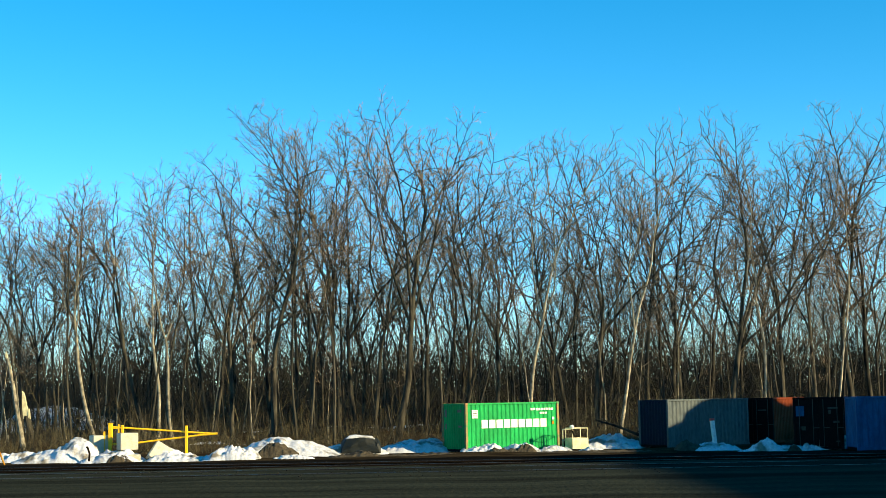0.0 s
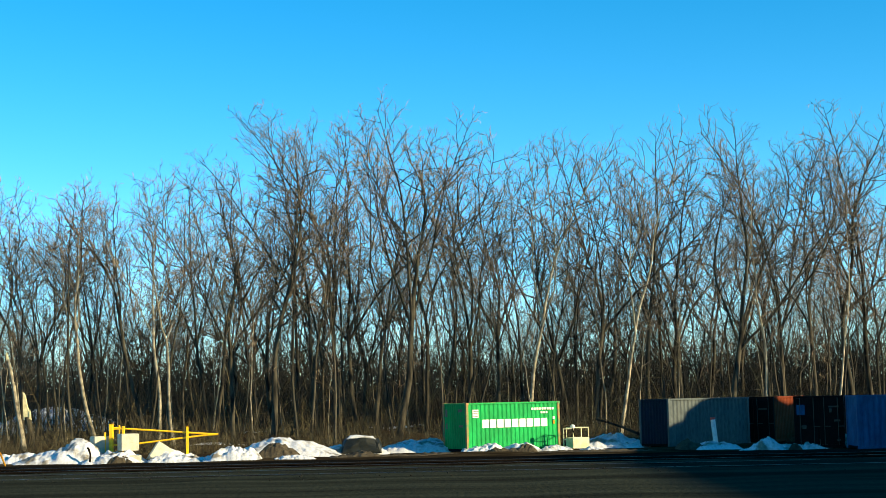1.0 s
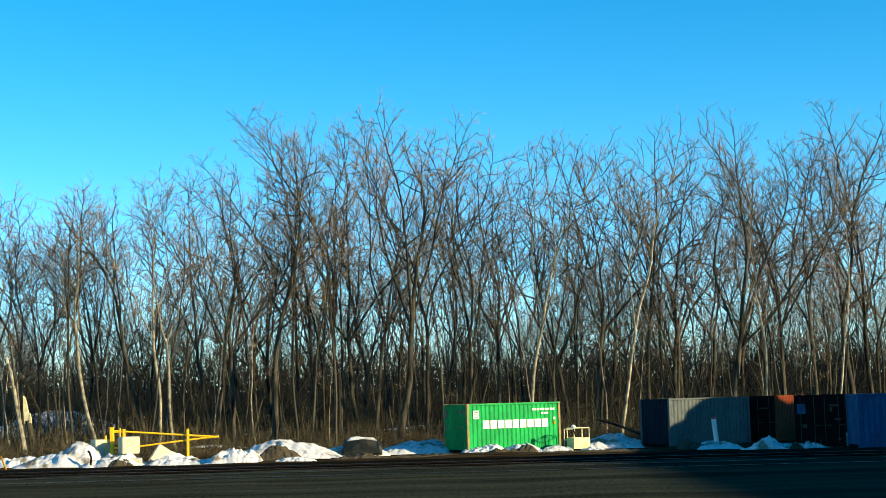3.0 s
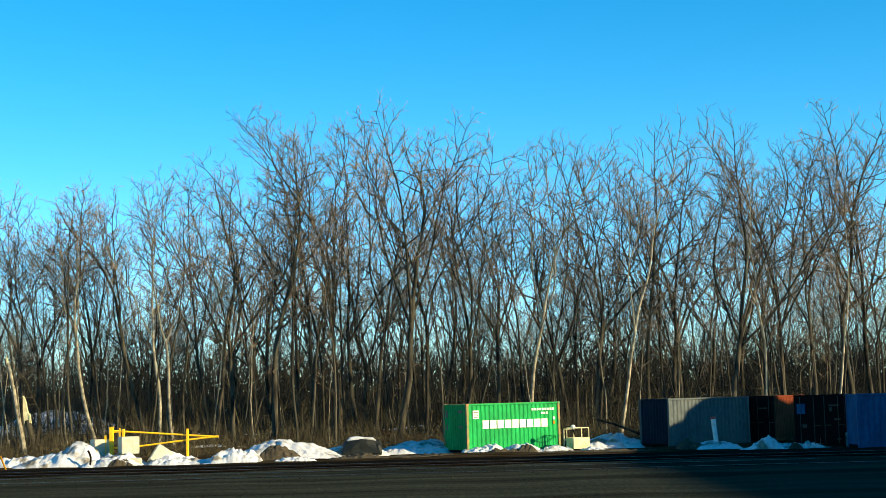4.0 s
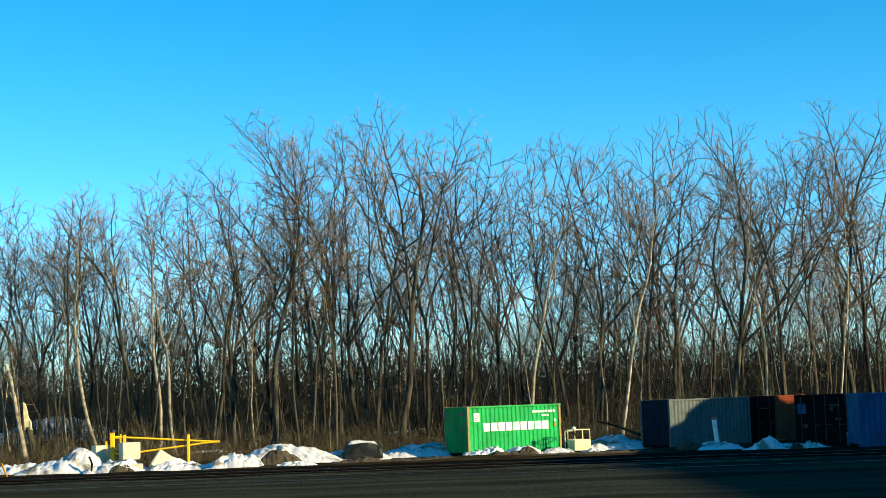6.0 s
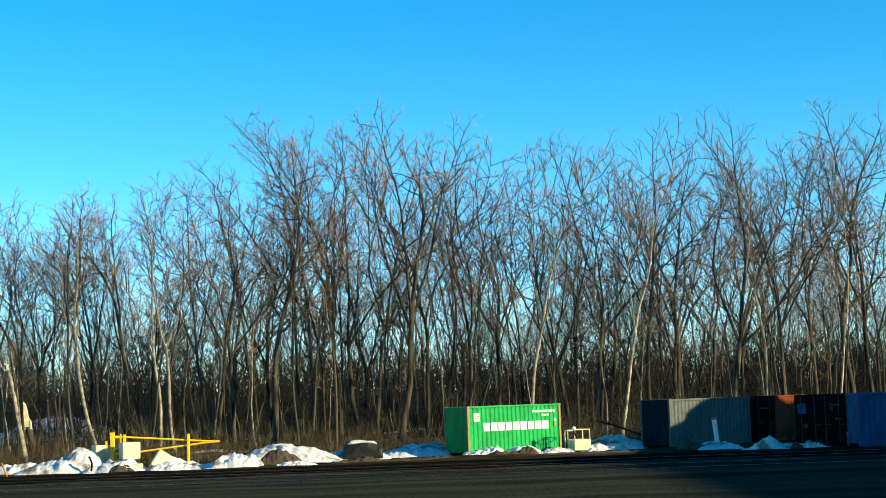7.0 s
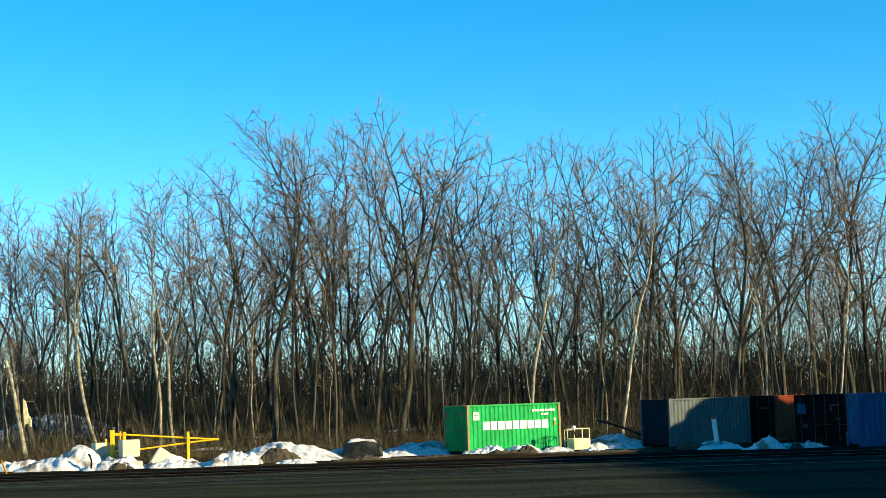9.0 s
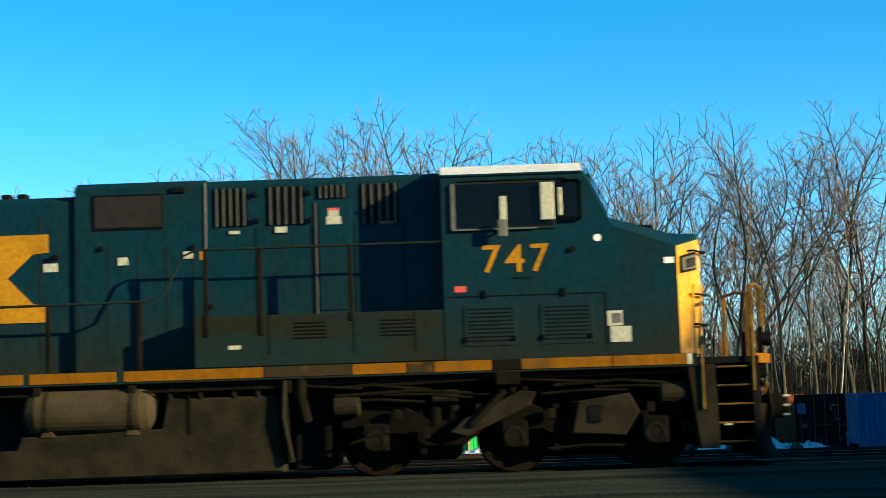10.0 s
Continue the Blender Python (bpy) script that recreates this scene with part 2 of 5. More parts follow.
def box(x0, x1, y0, y1, z0, z1, bevel=0.0, bm=None, turn=None):
    bm = bm or bmesh.new()
    m = Matrix.Translation(((x0 + x1) / 2, (y0 + y1) / 2, (z0 + z1) / 2))
    if turn:
        m = m @ turn
    r = bmesh.ops.create_cube(bm, size=1, matrix=m @ Matrix.Diagonal((abs(x1 - x0), abs(y1 - y0), abs(z1 - z0), 1)))
    if bevel:
        es = {e for v in r["verts"] for e in v.link_edges}
        bmesh.ops.bevel(bm, geom=list(es), offset=bevel, segments=1, affect="EDGES")
    return bm


def tube(points, radius, sides=8, bm=None, r_end=None, caps=True):
    """A round bar along a line of points."""
    bm = bm or bmesh.new()
    pts = [Vector(p) for p in points]
    rings = []
    for i, p in enumerate(pts):
        d = (pts[min(i + 1, len(pts) - 1)] - pts[max(i - 1, 0)]).normalized()
        a = d.orthogonal().normalized() if i == 0 else (a - d * a.dot(d)).normalized()
        c = d.cross(a)
        r = radius if r_end is None else radius + (r_end - radius) * i / (len(pts) - 1)
        rings.append([bm.verts.new(p + r * (math.cos(2 * math.pi * k / sides) * a + math.sin(2 * math.pi * k / sides) * c)) for k in range(sides)])
    for u, v in zip(rings, rings[1:]):
        for k in range(sides):
            bm.faces.new((u[k], u[(k + 1) % sides], v[(k + 1) % sides], v[k]))
    if caps:
        bm.faces.new(rings[0][::-1])
        bm.faces.new(rings[-1])
    return bm


def lathe(profile, axis="y", sides=28, bm=None, centre=(0, 0, 0)):
    """Turns a profile of (radius, along) about an axis."""
    bm = bm or bmesh.new()
    rings = []
    for r, h in profile:
        ring = []
        for k in range(sides):
            c, s = r * math.cos(2 * math.pi * k / sides), r * math.sin(2 * math.pi * k / sides)
            p = {"y": (c, h, s), "x": (h, c, s), "z": (c, s, h)}[axis]
            ring.append(bm.verts.new(Vector(p) + Vector(centre)))
        rings.append(ring)
    for u, v in zip(rings, rings[1:]):
        for k in range(sides):
            bm.faces.new((u[k], u[(k + 1) % sides], v[(k + 1) % sides], v[k]))
    bm.faces.new(rings[0])
    bm.faces.new(rings[-1])
    return bm


def plate(outline, y0, y1, bm=None, bevel=0.0):
    """An outline in x and z, made thick along y."""
    bm = bm or bmesh.new()
    a = [bm.verts.new((x, y0, z)) for x, z in outline]
    c = [bm.verts.new((x, y1, z)) for x, z in outline]
    f = [bm.faces.new(a), bm.faces.new(c[::-1])]
    for i in range(len(a)):
        j = (i + 1) % len(a)
        bm.faces.new((a[i], c[i], c[j], a[j]))
    if bevel:
        bmesh.ops.bevel(bm, geom=list({e for q in f for e in q.edges}), offset=bevel, segments=1, affect="EDGES")
    return bm


def strip(sections, lo, hi, bm=None):
    """The skin between neighbouring cross sections, from point lo to point hi of each."""
    bm = bm or bmesh.new()
    rows = [[bm.verts.new(p) for p in s[lo:hi + 1]] for s in sections]
    for u, v in zip(rows, rows[1:]):
        for k in range(len(u) - 1):
            bm.faces.new((u[k], u[k + 1], v[k + 1], v[k]))
    return bm


def empty(name, m, label, category, group="", kind=""):
    ob = new(name)
    ob.matrix_world = m
    return tagged(ob, label, category, group, kind)


# ---------- ground ----------
def smooth(a, b, v):
    t = min(max((v - a) / (b - a), 0.0), 1.0)
    return t * t * (3 - 2 * t)


def ground_z(x, y):
    """Raised track bed near, lower yard beyond it, the wood's floor rising gently behind."""
    u = y + 0.026 * x
    z = 1.725 - 0.036 * smooth(22.4, 23.0, u) - 0.249 * smooth(25.8, 27.4, u)
    z *= 1 - smooth(36.1, 38.6, y)
    z += 0.55 * smooth(89, 105, y) + 4.0 * smooth(112, 235, y)
    if y > 36.5:
        z += 0.10 * noise.noise((x * 0.3, y * 0.3, 0)) * (1 + 3 * smooth(87.5, 95, y))
    return z + 0.022 * noise.noise((x * 0.8, y * 1.6, 3))


def build_ground():
    def marks(stops):
        out = []
        for a, b, n in stops:
            out += [a + (b - a) * i / n for i in range(n)]
        return out
    xs = marks([(-900, -60, 14), (-60, -24, 30), (-24, 24, 120), (24, 60, 30), (60, 900, 14)]) + [900]
    ys = marks([(-300, 20, 12), (20, 42, 110), (42, 74, 30), (74, 112, 60), (112, 245, 40), (245, 2500, 12)]) + [2500]
    vs = [(x, y, ground_z(x, y)) for y in ys for x in xs]
    w = len(xs)
    fs = [(j * w + i, j * w + i + 1, (j + 1) * w + i + 1, (j + 1) * w + i) for j in range(len(ys) - 1) for i in range(w - 1)]
    me = bpy.data.meshes.new("ground")
    me.from_pydata(vs, [], fs)
    me.polygons.foreach_set("use_smooth", [True] * len(me.polygons))
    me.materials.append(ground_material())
    tagged(new("ground", me), "dark gravel track bed, muddy yard and leaf-strewn woodland floor", "ground", kind="structure")


build_ground()

# ---------- tracks ----------
TRACK_TURN = -1.5
RAIL_TOP = 1.70
TRACK, TRACK_FAR = 24.15, 32.4


def track_pose(y, s=0.0, top=RAIL_TOP):
    a = radians(TRACK_TURN)
    return pose(s * math.cos(a), y + s * math.sin(a), top, 0, 0, TRACK_TURN)


def railway_track(y, top):
    thing = empty("railway_track", track_pose(y, 0.0, top), "railway track with worn steel rails sunk in dark gravel", "track", "parallel railway tracks", "structure")
    for side in (-0.75, 0.75):
        bm = bmesh.new()
        prof = [(-0.07, -0.18), (0.07, -0.18), (0.07, -0.165), (0.012, -0.14), (0.012, -0.045), (0.036, -0.035), (0.036, -0.006), (0.028, 0), (-0.028, 0), (-0.036, -0.006), (-0.036, -0.035), (-0.012, -0.045), (-0.012, -0.14), (-0.07, -0.165)]
        a = [bm.verts.new((-260, side + u, v)) for u, v in prof]
        c = [bm.verts.new((260, side + u, v)) for u, v in prof]
        for i in range(len(a)):
            j = (i + 1) % len(a)
            bm.faces.new((a[i], a[j], c[j], c[i]))
        rail = part("rail", bm, RUST, thing)
        rail.data.materials.append(STEEL)
        for p in rail.data.polygons:
            if p.normal.z > 0.3 and p.center.z > -0.04:
                p.material_index = 1
    return thing


railway_track(TRACK, RAIL_TOP)
railway_track(TRACK_FAR, 1.49)


def ballast():
    """Loose stones along the tracks."""
    vs, fs = [], []
    rnd = random.Random(5)
    for _ in range(1500):
        s = rnd.uniform(-14, 14)
        y = rnd.choice((TRACK, TRACK, TRACK_FAR)) + rnd.gauss(0, 1.6)
        x = s
        y += s * math.tan(radians(TRACK_TURN))
        if y > 36:
            continue
        r = rnd.uniform(0.008, 0.02)
        z = ground_z(x, y) + r * 0.3
        n = len(vs)
        for dx, dy, dz in ((1, 0, 0), (-1, 0, 0), (0, 1, 0), (0, -1, 0), (0, 0, 1), (0, 0, -1)):
            k = r * rnd.uniform(0.6, 1.1)
            vs.append((x + dx * k + rnd.uniform(-.3, .3) * r, y + dy * k + rnd.uniform(-.3, .3) * r, z + dz * k * 0.7))
        for a, b in ((0, 2), (2, 1), (1, 3), (3, 0)):
            fs += [(n + a, n + b, n + 4), (n + b, n + a, n + 5)]
    me = bpy.data.meshes.new("ballast")
    me.from_pydata(vs, [], fs)
    me.materials.append(STONE)
    tagged(new("ballast", me), "loose dark ballast stones along the railway tracks", "gravel", kind="stuff")


ballast()


# ---------- unseen blocks added beside the yard, tops shaped to cast shade on it ---
def shade_block(name, outline, y0, y1):
    tagged(part(name, plate(outline, y0, y1), WALLCLAD), "plain grey unseen block with an angled top, added to cast shade", "building", kind="structure")


shade_block("shade_block", [(28.5, -0.2), (28.5, 6.3), (32.7, 7.95), (35.0, 8.75), (35.3, 9.2), (37.6, 10.25), (41.4, 11.05), (45.4, 11.8), (48, 12.0), (52, 12.75), (58.8, 14.8), (62, 15.2), (62, -0.2)], 74, 75)
shade_block("shade_block", [(28.5, -0.2), (28.5, 6.3), (36, 6.4), (36, -0.2)], 60, 73.99)
shade_block("shade_block", [(40, -0.2), (40, 14.0), (46, 14.4), (64, 14.4), (64, -0.2)], -40, 45)


# ---------- trees ----------
def add_tube(vs, fs, pts, r0, r1, sides):
    n0 = len(vs)
    m = len(pts)
    for i, p in enumerate(pts):
        d = pts[min(i + 1, m - 1)] - pts[max(i - 1, 0)]
        if d.length < 1e-6:
            d = Vector((0, 0, 1))
        d.normalize()
        a = d.cross(Vector((0.31, 0.95, 0.05)))
        if a.length < 0.05:
            a = d.orthogonal()
        a.normalize()
        c = d.cross(a)
        r = r0 + (r1 - r0) * i / (m - 1)
        for k in range(sides):
            t = 2 * math.pi * k / sides
            vs.append(p + a * (r * math.cos(t)) + c * (r * math.sin(t)))
    for i in range(m - 1):
        for k in range(sides):
            q = n0 + i * sides
            k2 = (k + 1) % sides
            fs.append((q + k, q + k2, q + sides + k2, q + sides + k))


def grow(rnd, p, d, length, n, wobble, rise):
    pts = [p.copy()]
    d = d.normalized()
    for _ in range(n):
        d = (d + Vector((rnd.gauss(0, wobble), rnd.gauss(0, wobble), rnd.gauss(0, wobble) + rise))).normalized()
        p = p + d * (length / n)
        pts.append(p)
    return pts


def along(pts, t):
    f = t * (len(pts) - 1)
    i = min(int(f), len(pts) - 2)
    return pts[i].lerp(pts[i + 1], f - i), (pts[i + 1] - pts[i]).normalized()


def side_way(rnd, d, angle):
    a = d.orthogonal().normalized()
    a.rotate(Matrix.Rotation(rnd.uniform(0, 6.283), 3, d))
    return (d * math.cos(angle) + a * math.sin(angle)).normalized()


def sprouts(rnd, pts, length, t0, step, angles, reach, rise, seg, wobble):
    """Side shoots along a stem, turning round it step by step: pairs of a shoot's points and its place on the stem."""
    turn = rnd.uniform(0, 6.283)
    out = []
    n = max(2, int(length * (1 - t0) / step))
    for i in range(n):
        t = min(t0 + (1 - t0) * ((i + rnd.uniform(0.1, 0.9)) / n) ** 0.8, 0.985)
        p, d = along(pts, t)
        turn += 2.4 + rnd.gauss(0, 0.5)
        a = d.orthogonal().normalized()
        a.rotate(Matrix.Rotation(turn, 3, d))
        w = rnd.uniform(*angles)
        ln = reach(t) * rnd.uniform(0.6, 1.2)
        out.append((grow(rnd, p, d * math.cos(w) + a * math.sin(w), ln, seg, wobble, rise), t, ln))
    return out


def tree(name, seed, height, lean=(0, 0), radius=0.17, forks=2, fork_at=0.45, pale=False, label="", first=0.34):
    """A bare tree: trunk, leaders, limbs, branches and twigs, base at the origin."""
    rnd = random.Random(seed)
    tv, tf, lv, lf, wv, wf = [], [], [], [], [], []
    single = forks < 2
    bare = height * (0.97 if single else fork_at)
    trunk = grow(rnd, Vector((0, 0, -0.3)), Vector((0, 0, 1)), bare, 12, 0.045, 0.06)
    bend, phase = rnd.uniform(0.04, 0.16), rnd.uniform(0, 6.283)
    for q in trunk:
        h = q.z + 0.3
        q.x += lean[0] * h + bend * (math.sin(h * 0.55 + phase) - math.sin(phase))
        q.y += lean[1] * h
    radius *= 0.86 if pale else 1.0
    add_tube(tv, tf, trunk, radius, radius * (0.12 if single else 0.66), 8)
    d0 = Vector((lean[0], lean[1], 1))
    add_tube(tv, tf, [Vector((0, 0, -0.35)), d0 * 0.12, d0 * 0.6], radius * 1.5, radius * 0.96, 8)
    stems = []
    if single:
        stems.append((trunk, radius, first, height))
    else:
        start = rnd.uniform(0, 6.283)
        d = (trunk[-1] - trunk[-3]).normalized()
        for k in range(forks):
            at = 1.0 if k == 0 else rnd.uniform(0.80, 1.0)
            p, _ = along(trunk, at)
            a = d.orthogonal().normalized()
            a.rotate(Matrix.Rotation(start + 6.283 * k / forks + rnd.gauss(0, 0.35), 3, d))
            w = rnd.uniform(0.05, 0.18) if k == 0 else rnd.uniform(0.32, 0.62)
            ln = height * (1 - fork_at * at) * (1.0 if k == 0 else rnd.uniform(0.86, 1.03))
            pts = grow(rnd, p, d * math.cos(w) + a * math.sin(w), ln, 12, 0.105, 0.06)
            r = radius * (0.60 if k == 0 else rnd.uniform(0.40, 0.52))
            add_tube(tv, tf, pts, r, 0.014, 6)
            stems.append((pts, r, 0.10, ln))
            if ln > 7 and rnd.random() < 0.75:
                p2, d2 = along(pts, rnd.uniform(0.2, 0.42))
                ln2 = ln * rnd.uniform(0.45, 0.6)
                pts2 = grow(rnd, p2, side_way(rnd, d2, rnd.uniform(0.35, 0.6)), ln2, 9, 0.11, 0.09)
                add_tube(tv, tf, pts2, r * 0.55, 0.012, 5)
                stems.append((pts2, r * 0.55, 0.15, ln2))
    for pts, r, t0, ln in stems:
        for limb, t, long in sprouts(rnd, pts, ln, max(t0, 0.24), 0.60, (0.55, 1.1), lambda t: min(ln * 0.32 * (1 - t) ** 0.6 + 0.85, 3.3), 0.06, 6, 0.17):
            rl = min(r * (1 - t) * 0.52 + 0.019, 0.078)
            add_tube(lv, lf, limb, rl, 0.008, 4)
            for br, tb, lb in sprouts(rnd, limb, long, 0.25, 0.40, (0.45, 0.95), lambda t: 0.34 * long * (1.15 - t) + 0.32, 0.07, 3, 0.17):
                add_tube(lv, lf, br, max(rl * 0.42, 0.015), 0.008, 3)
                for tw, tt, lt in sprouts(rnd, br, lb, 0.12, 0.21, (0.4, 0.85), lambda t: 0.46, 0.10, 1, 0.1):
                    add_tube(wv, wf, tw, 0.013, 0.007, 3)
                    if rnd.random() < 0.45:
                        pu, du = along(tw, rnd.uniform(0.35, 0.9))
                        add_tube(wv, wf, grow(rnd, pu, side_way(rnd, du, 0.6), lt * 0.55, 1, 0.1, 0.1), 0.010, 0.006, 3)
    if not single:
        # short dead stubs on the bare trunk
        for stub, t, ln in sprouts(rnd, trunk, bare, 0.3, 1.6, (0.8, 1.3), lambda t: 0.9, 0.02, 3, 0.2):
            add_tube(lv, lf, stub, 0.02, 0.007, 3)
    size = height / max(q.z for q in wv)
    for vs in (tv, lv, wv):
        for q in vs:
            q *= size
    thing = empty(name, Matrix(), label or ("bare tree with pale sunlit bark and fine twigs" if pale else "tall bare grey-brown tree with fine winter twigs"), "tree", "trees of the wood")
    for nm, v, f, m in (("trunk", tv, tf, BARK_PALE if pale else BARK), ("branching", lv, lf, BRANCH), ("crown", wv, wf, TWIG)):
        me = bpy.data.meshes.new(nm)
        me.from_pydata([tuple(q) for q in v], [], f)
        me.polygons.foreach_set("use_smooth", [True] * len(me.polygons))
        me.materials.append(m)
        ob = new(nm, me)
        ob.parent = thing
        if nm != "trunk":
            tagged(ob, kind="stuff")
    return thing


def stand(ob, x, y, turn=0.0, size=1.0):
    ob.matrix_world = pose(x, y, ground_z(x, y), 0, 0, turn) @ Matrix.Scale(size, 4)


# the edge of the wood: base x, distance, height, sideways lean, radius, leaders, fork height, pale bark
EDGE = [
    (-27.5, 101, 18.0, -0.02, 0.16, 3, 0.35, False),
    (-21.7, 97, 18.0, -0.23, 0.16, 3, 0.50, True), (-19.3, 100, 17.4, -0.25, 0.15, 2, 0.55, False),
    (-20.3, 101, 16.6, -0.16, 0.10, 2, 0.50, False), (-18.0, 97, 18.8, -0.07, 0.14, 3, 0.48, True),
    (-16.9, 96, 17.2, -0.03, 0.14, 2, 0.42, True), (-13.3, 97, 18.3, -0.03, 0.16, 3, 0.42, False),
    (-14.9, 100, 18.8, 0.0, 0.12, 3, 0.42, False), (-10.7, 95, 20.6, 0.02, 0.22, 1, 0.46, False),
    (-7.2, 100, 22.8, 0.0, 0.15, 4, 0.40, False), (-8.7, 101, 23.0, 0.0, 0.16, 3, 0.38, False), (-10.2, 104, 22.7, -0.02, 0.15, 3, 0.42, False),
    (-5.8, 102, 23.2, 0.0, 0.18, 4, 0.34, False), (-3.05, 96, 22.2, 0.03, 0.24, 4, 0.40, False),
    (-4.5, 99, 21.6, 0.02, 0.15, 3, 0.40, False), (-1.3, 102, 22.0, 0.03, 0.16, 3, 0.38, False),
    (1.3, 100, 20.6, 0.02, 0.16, 3, 0.36, False), (3.2, 103, 20.2, 0.04, 0.16, 3, 0.40, False),
    (5.1, 97, 20.2, 0.02, 0.15, 3, 0.45, True), (7.9, 100, 18.0, -0.12, 0.18, 3, 0.34, False),
    (9.8, 101, 21.3, 0.0, 0.17, 4, 0.36, False), (10.7, 96, 20.4, 0.02, 0.13, 2, 0.42, True),
    (13.2, 102, 21.4, 0.02, 0.17, 4, 0.40, False), (15.4, 104, 20.6, 0.02, 0.19, 4, 0.30, False),
    (17.8, 97, 21.0, 0.01, 0.24, 5, 0.33, False), (19.8, 96, 19.4, 0.01, 0.11, 2, 0.50, True),
    (22.2, 102, 21.6, 0.02, 0.17, 4, 0.36, False), (23.6, 100, 20.8, 0.05, 0.15, 3, 0.40, False),
    (24.1, 96, 16.6, 0.10, 0.10, 1, 0.4, True), (26.5, 101, 21.6, -0.06, 0.22, 3, 0.40, False),
    (28.6, 104, 22.4, 0.0, 0.18, 4, 0.38, False), (-30.2, 104, 19.0, -0.03, 0.15, 3, 0.42, False),
    (-24.2, 105, 18.9, 0.02, 0.15, 4, 0.38, False), (-16.0, 105, 19.6, 0.03, 0.15, 3, 0.40, False)]
originals = []
for i, (x, y, h, lean, r, forks, at_, pale) in enumerate(EDGE):
    h -= 0.7
    ob = tree("tree", 100 + i, h, (lean, 0.03 * math.sin(i * 2.3)), r, forks, at_, pale)
    stand(ob, x, y)
    originals.append((ob, h))

# slender trees that grew up between the large ones
SLENDER = [(11.0, 0.055, 1), (13.5, 0.07, 1), (15.0, 0.085, 2), (12.0, 0.06, 2), (16.0, 0.09, 2), (9.5, 0.05, 1), (14.0, 0.075, 2)]
slender = []
for i, (h, r, forks) in enumerate(SLENDER):
    ob = tree("tree", 300 + i, h, ((-0.08, 0.05, 0.0, 0.1, -0.03, 0.07, -0.12)[i], 0.0), r, forks, 0.55, i in (1, 5), "slender bare young tree standing in the crowded wood", 0.5)
    x, y = (-23.5, -12.0, -6.9, 0.4, 6.6, 12.0, 21.0)[i], 95.5 + i % 3
    stand(ob, x, y)
    slender.append((ob, h))


def skyline(x):
    """Height that the wood's tops reach at a place along its edge."""
    return float(np.interp(x, (-27.8, -24.3, -14.2, -11.9, -7.6, -1.6, 1.1, 5, 7.3, 10, 17, 21.9, 24.7, 27.5), (16.2, 17.4, 18.1, 20.4, 21.9, 22, 20.3, 19.8, 17.7, 21.1, 20.7, 20, 19.3, 20.3)))


def fill_wood():
    rnd = random.Random(77)
    usable = [o for o, e in zip(originals, EDGE) if abs(e[3]) < 0.08 and not e[7] and e[5] > 2]
    for i in range(64):
        y = rnd.uniform(101, 130)
        x = (-0.30 + 0.60 * (i + rnd.random()) / 64) * y
        ob, h = rnd.choice(usable)
        want = (2.75 + (skyline(x * 97 / y) - 2.75) * y / 97) * rnd.uniform(0.45, 0.84)
        copy_thing(ob, pose(x, y, ground_z(x, y) - 0.1, 0, 0, rnd.uniform(0, 360)) @ Matrix.Scale(want / h, 4))
    for i in range(92):
        y = rnd.uniform(93.5, 116)
        x = (-0.30 + 0.60 * (i + rnd.random()) / 92) * y
        ob, h = rnd.choice(slender)
        copy_thing(ob, pose(x, y, ground_z(x, y) - 0.1, 0, 0, rnd.uniform(0, 360)) @ Matrix.Scale(rnd.uniform(0.6, 1.1), 4))


fill_wood()


def brush():
    """Saplings, shrubs and dead stems under and behind the trees, too many to count."""
    rnd = random.Random(9)

    def make(name, count, y0, y1, h0, h1, label, radius, branches, lean, material, bits=1):
        vs, fs = [], []
        for _ in range(count):
            y = rnd.uniform(y0, y1)
            x = rnd.uniform(-0.32, 0.32) * y
            h = (h0 + (h1 - h0) * rnd.random() ** 2) * (0.75 + 0.5 * noise.noise((x * 0.35, y * 0.2, 7)))
            p = Vector((x, y, ground_z(x, y) - 0.1))
            st = grow(rnd, p, Vector((rnd.gauss(0, lean), rnd.gauss(0, lean), 1)), h, 4, 0.2, 0.02)
            add_tube(vs, fs, st, radius * rnd.uniform(0.6, 1.4) * (0.5 + h / h1), 0.006, 3)
            for _ in range(rnd.randint(*branches)):
                pb, db = along(st, rnd.uniform(0.15, 0.97))
                add_tube(vs, fs, grow(rnd, pb, side_way(rnd, db, rnd.uniform(0.3, 1.0)), h * rnd.uniform(0.12, 0.34), bits, 0.2, 0.04), radius * 0.45, 0.005, 3)
        me = bpy.data.meshes.new(name)
        me.from_pydata([tuple(q) for q in vs], [], fs)
        me.materials.append(material)
        tagged(new(name, me), label, "undergrowth", kind="stuff")

    make("shrubs", 3000, 90, 106, 0.5, 3.4, "brown leafless shrubs and dead stems at the wood's edge", 0.011, (4, 9), 0.42, BRUSH, 2)
    make("dead_grass", 4200, 89.5, 97, 0.6, 2.4, "golden brown dead weeds and thin stems along the wood's edge", 0.010, (1, 3), 0.5, BRUSH)
    make("saplings", 520, 92, 130, 2.5, 9.0, "thin bare saplings between the trees", 0.026, (6, 11), 0.14, BRUSH)
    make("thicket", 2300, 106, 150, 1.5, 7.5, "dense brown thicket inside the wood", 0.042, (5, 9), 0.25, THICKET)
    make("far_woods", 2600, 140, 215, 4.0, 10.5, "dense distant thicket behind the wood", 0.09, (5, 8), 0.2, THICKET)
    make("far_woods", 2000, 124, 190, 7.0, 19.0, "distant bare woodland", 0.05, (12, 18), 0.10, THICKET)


brush()


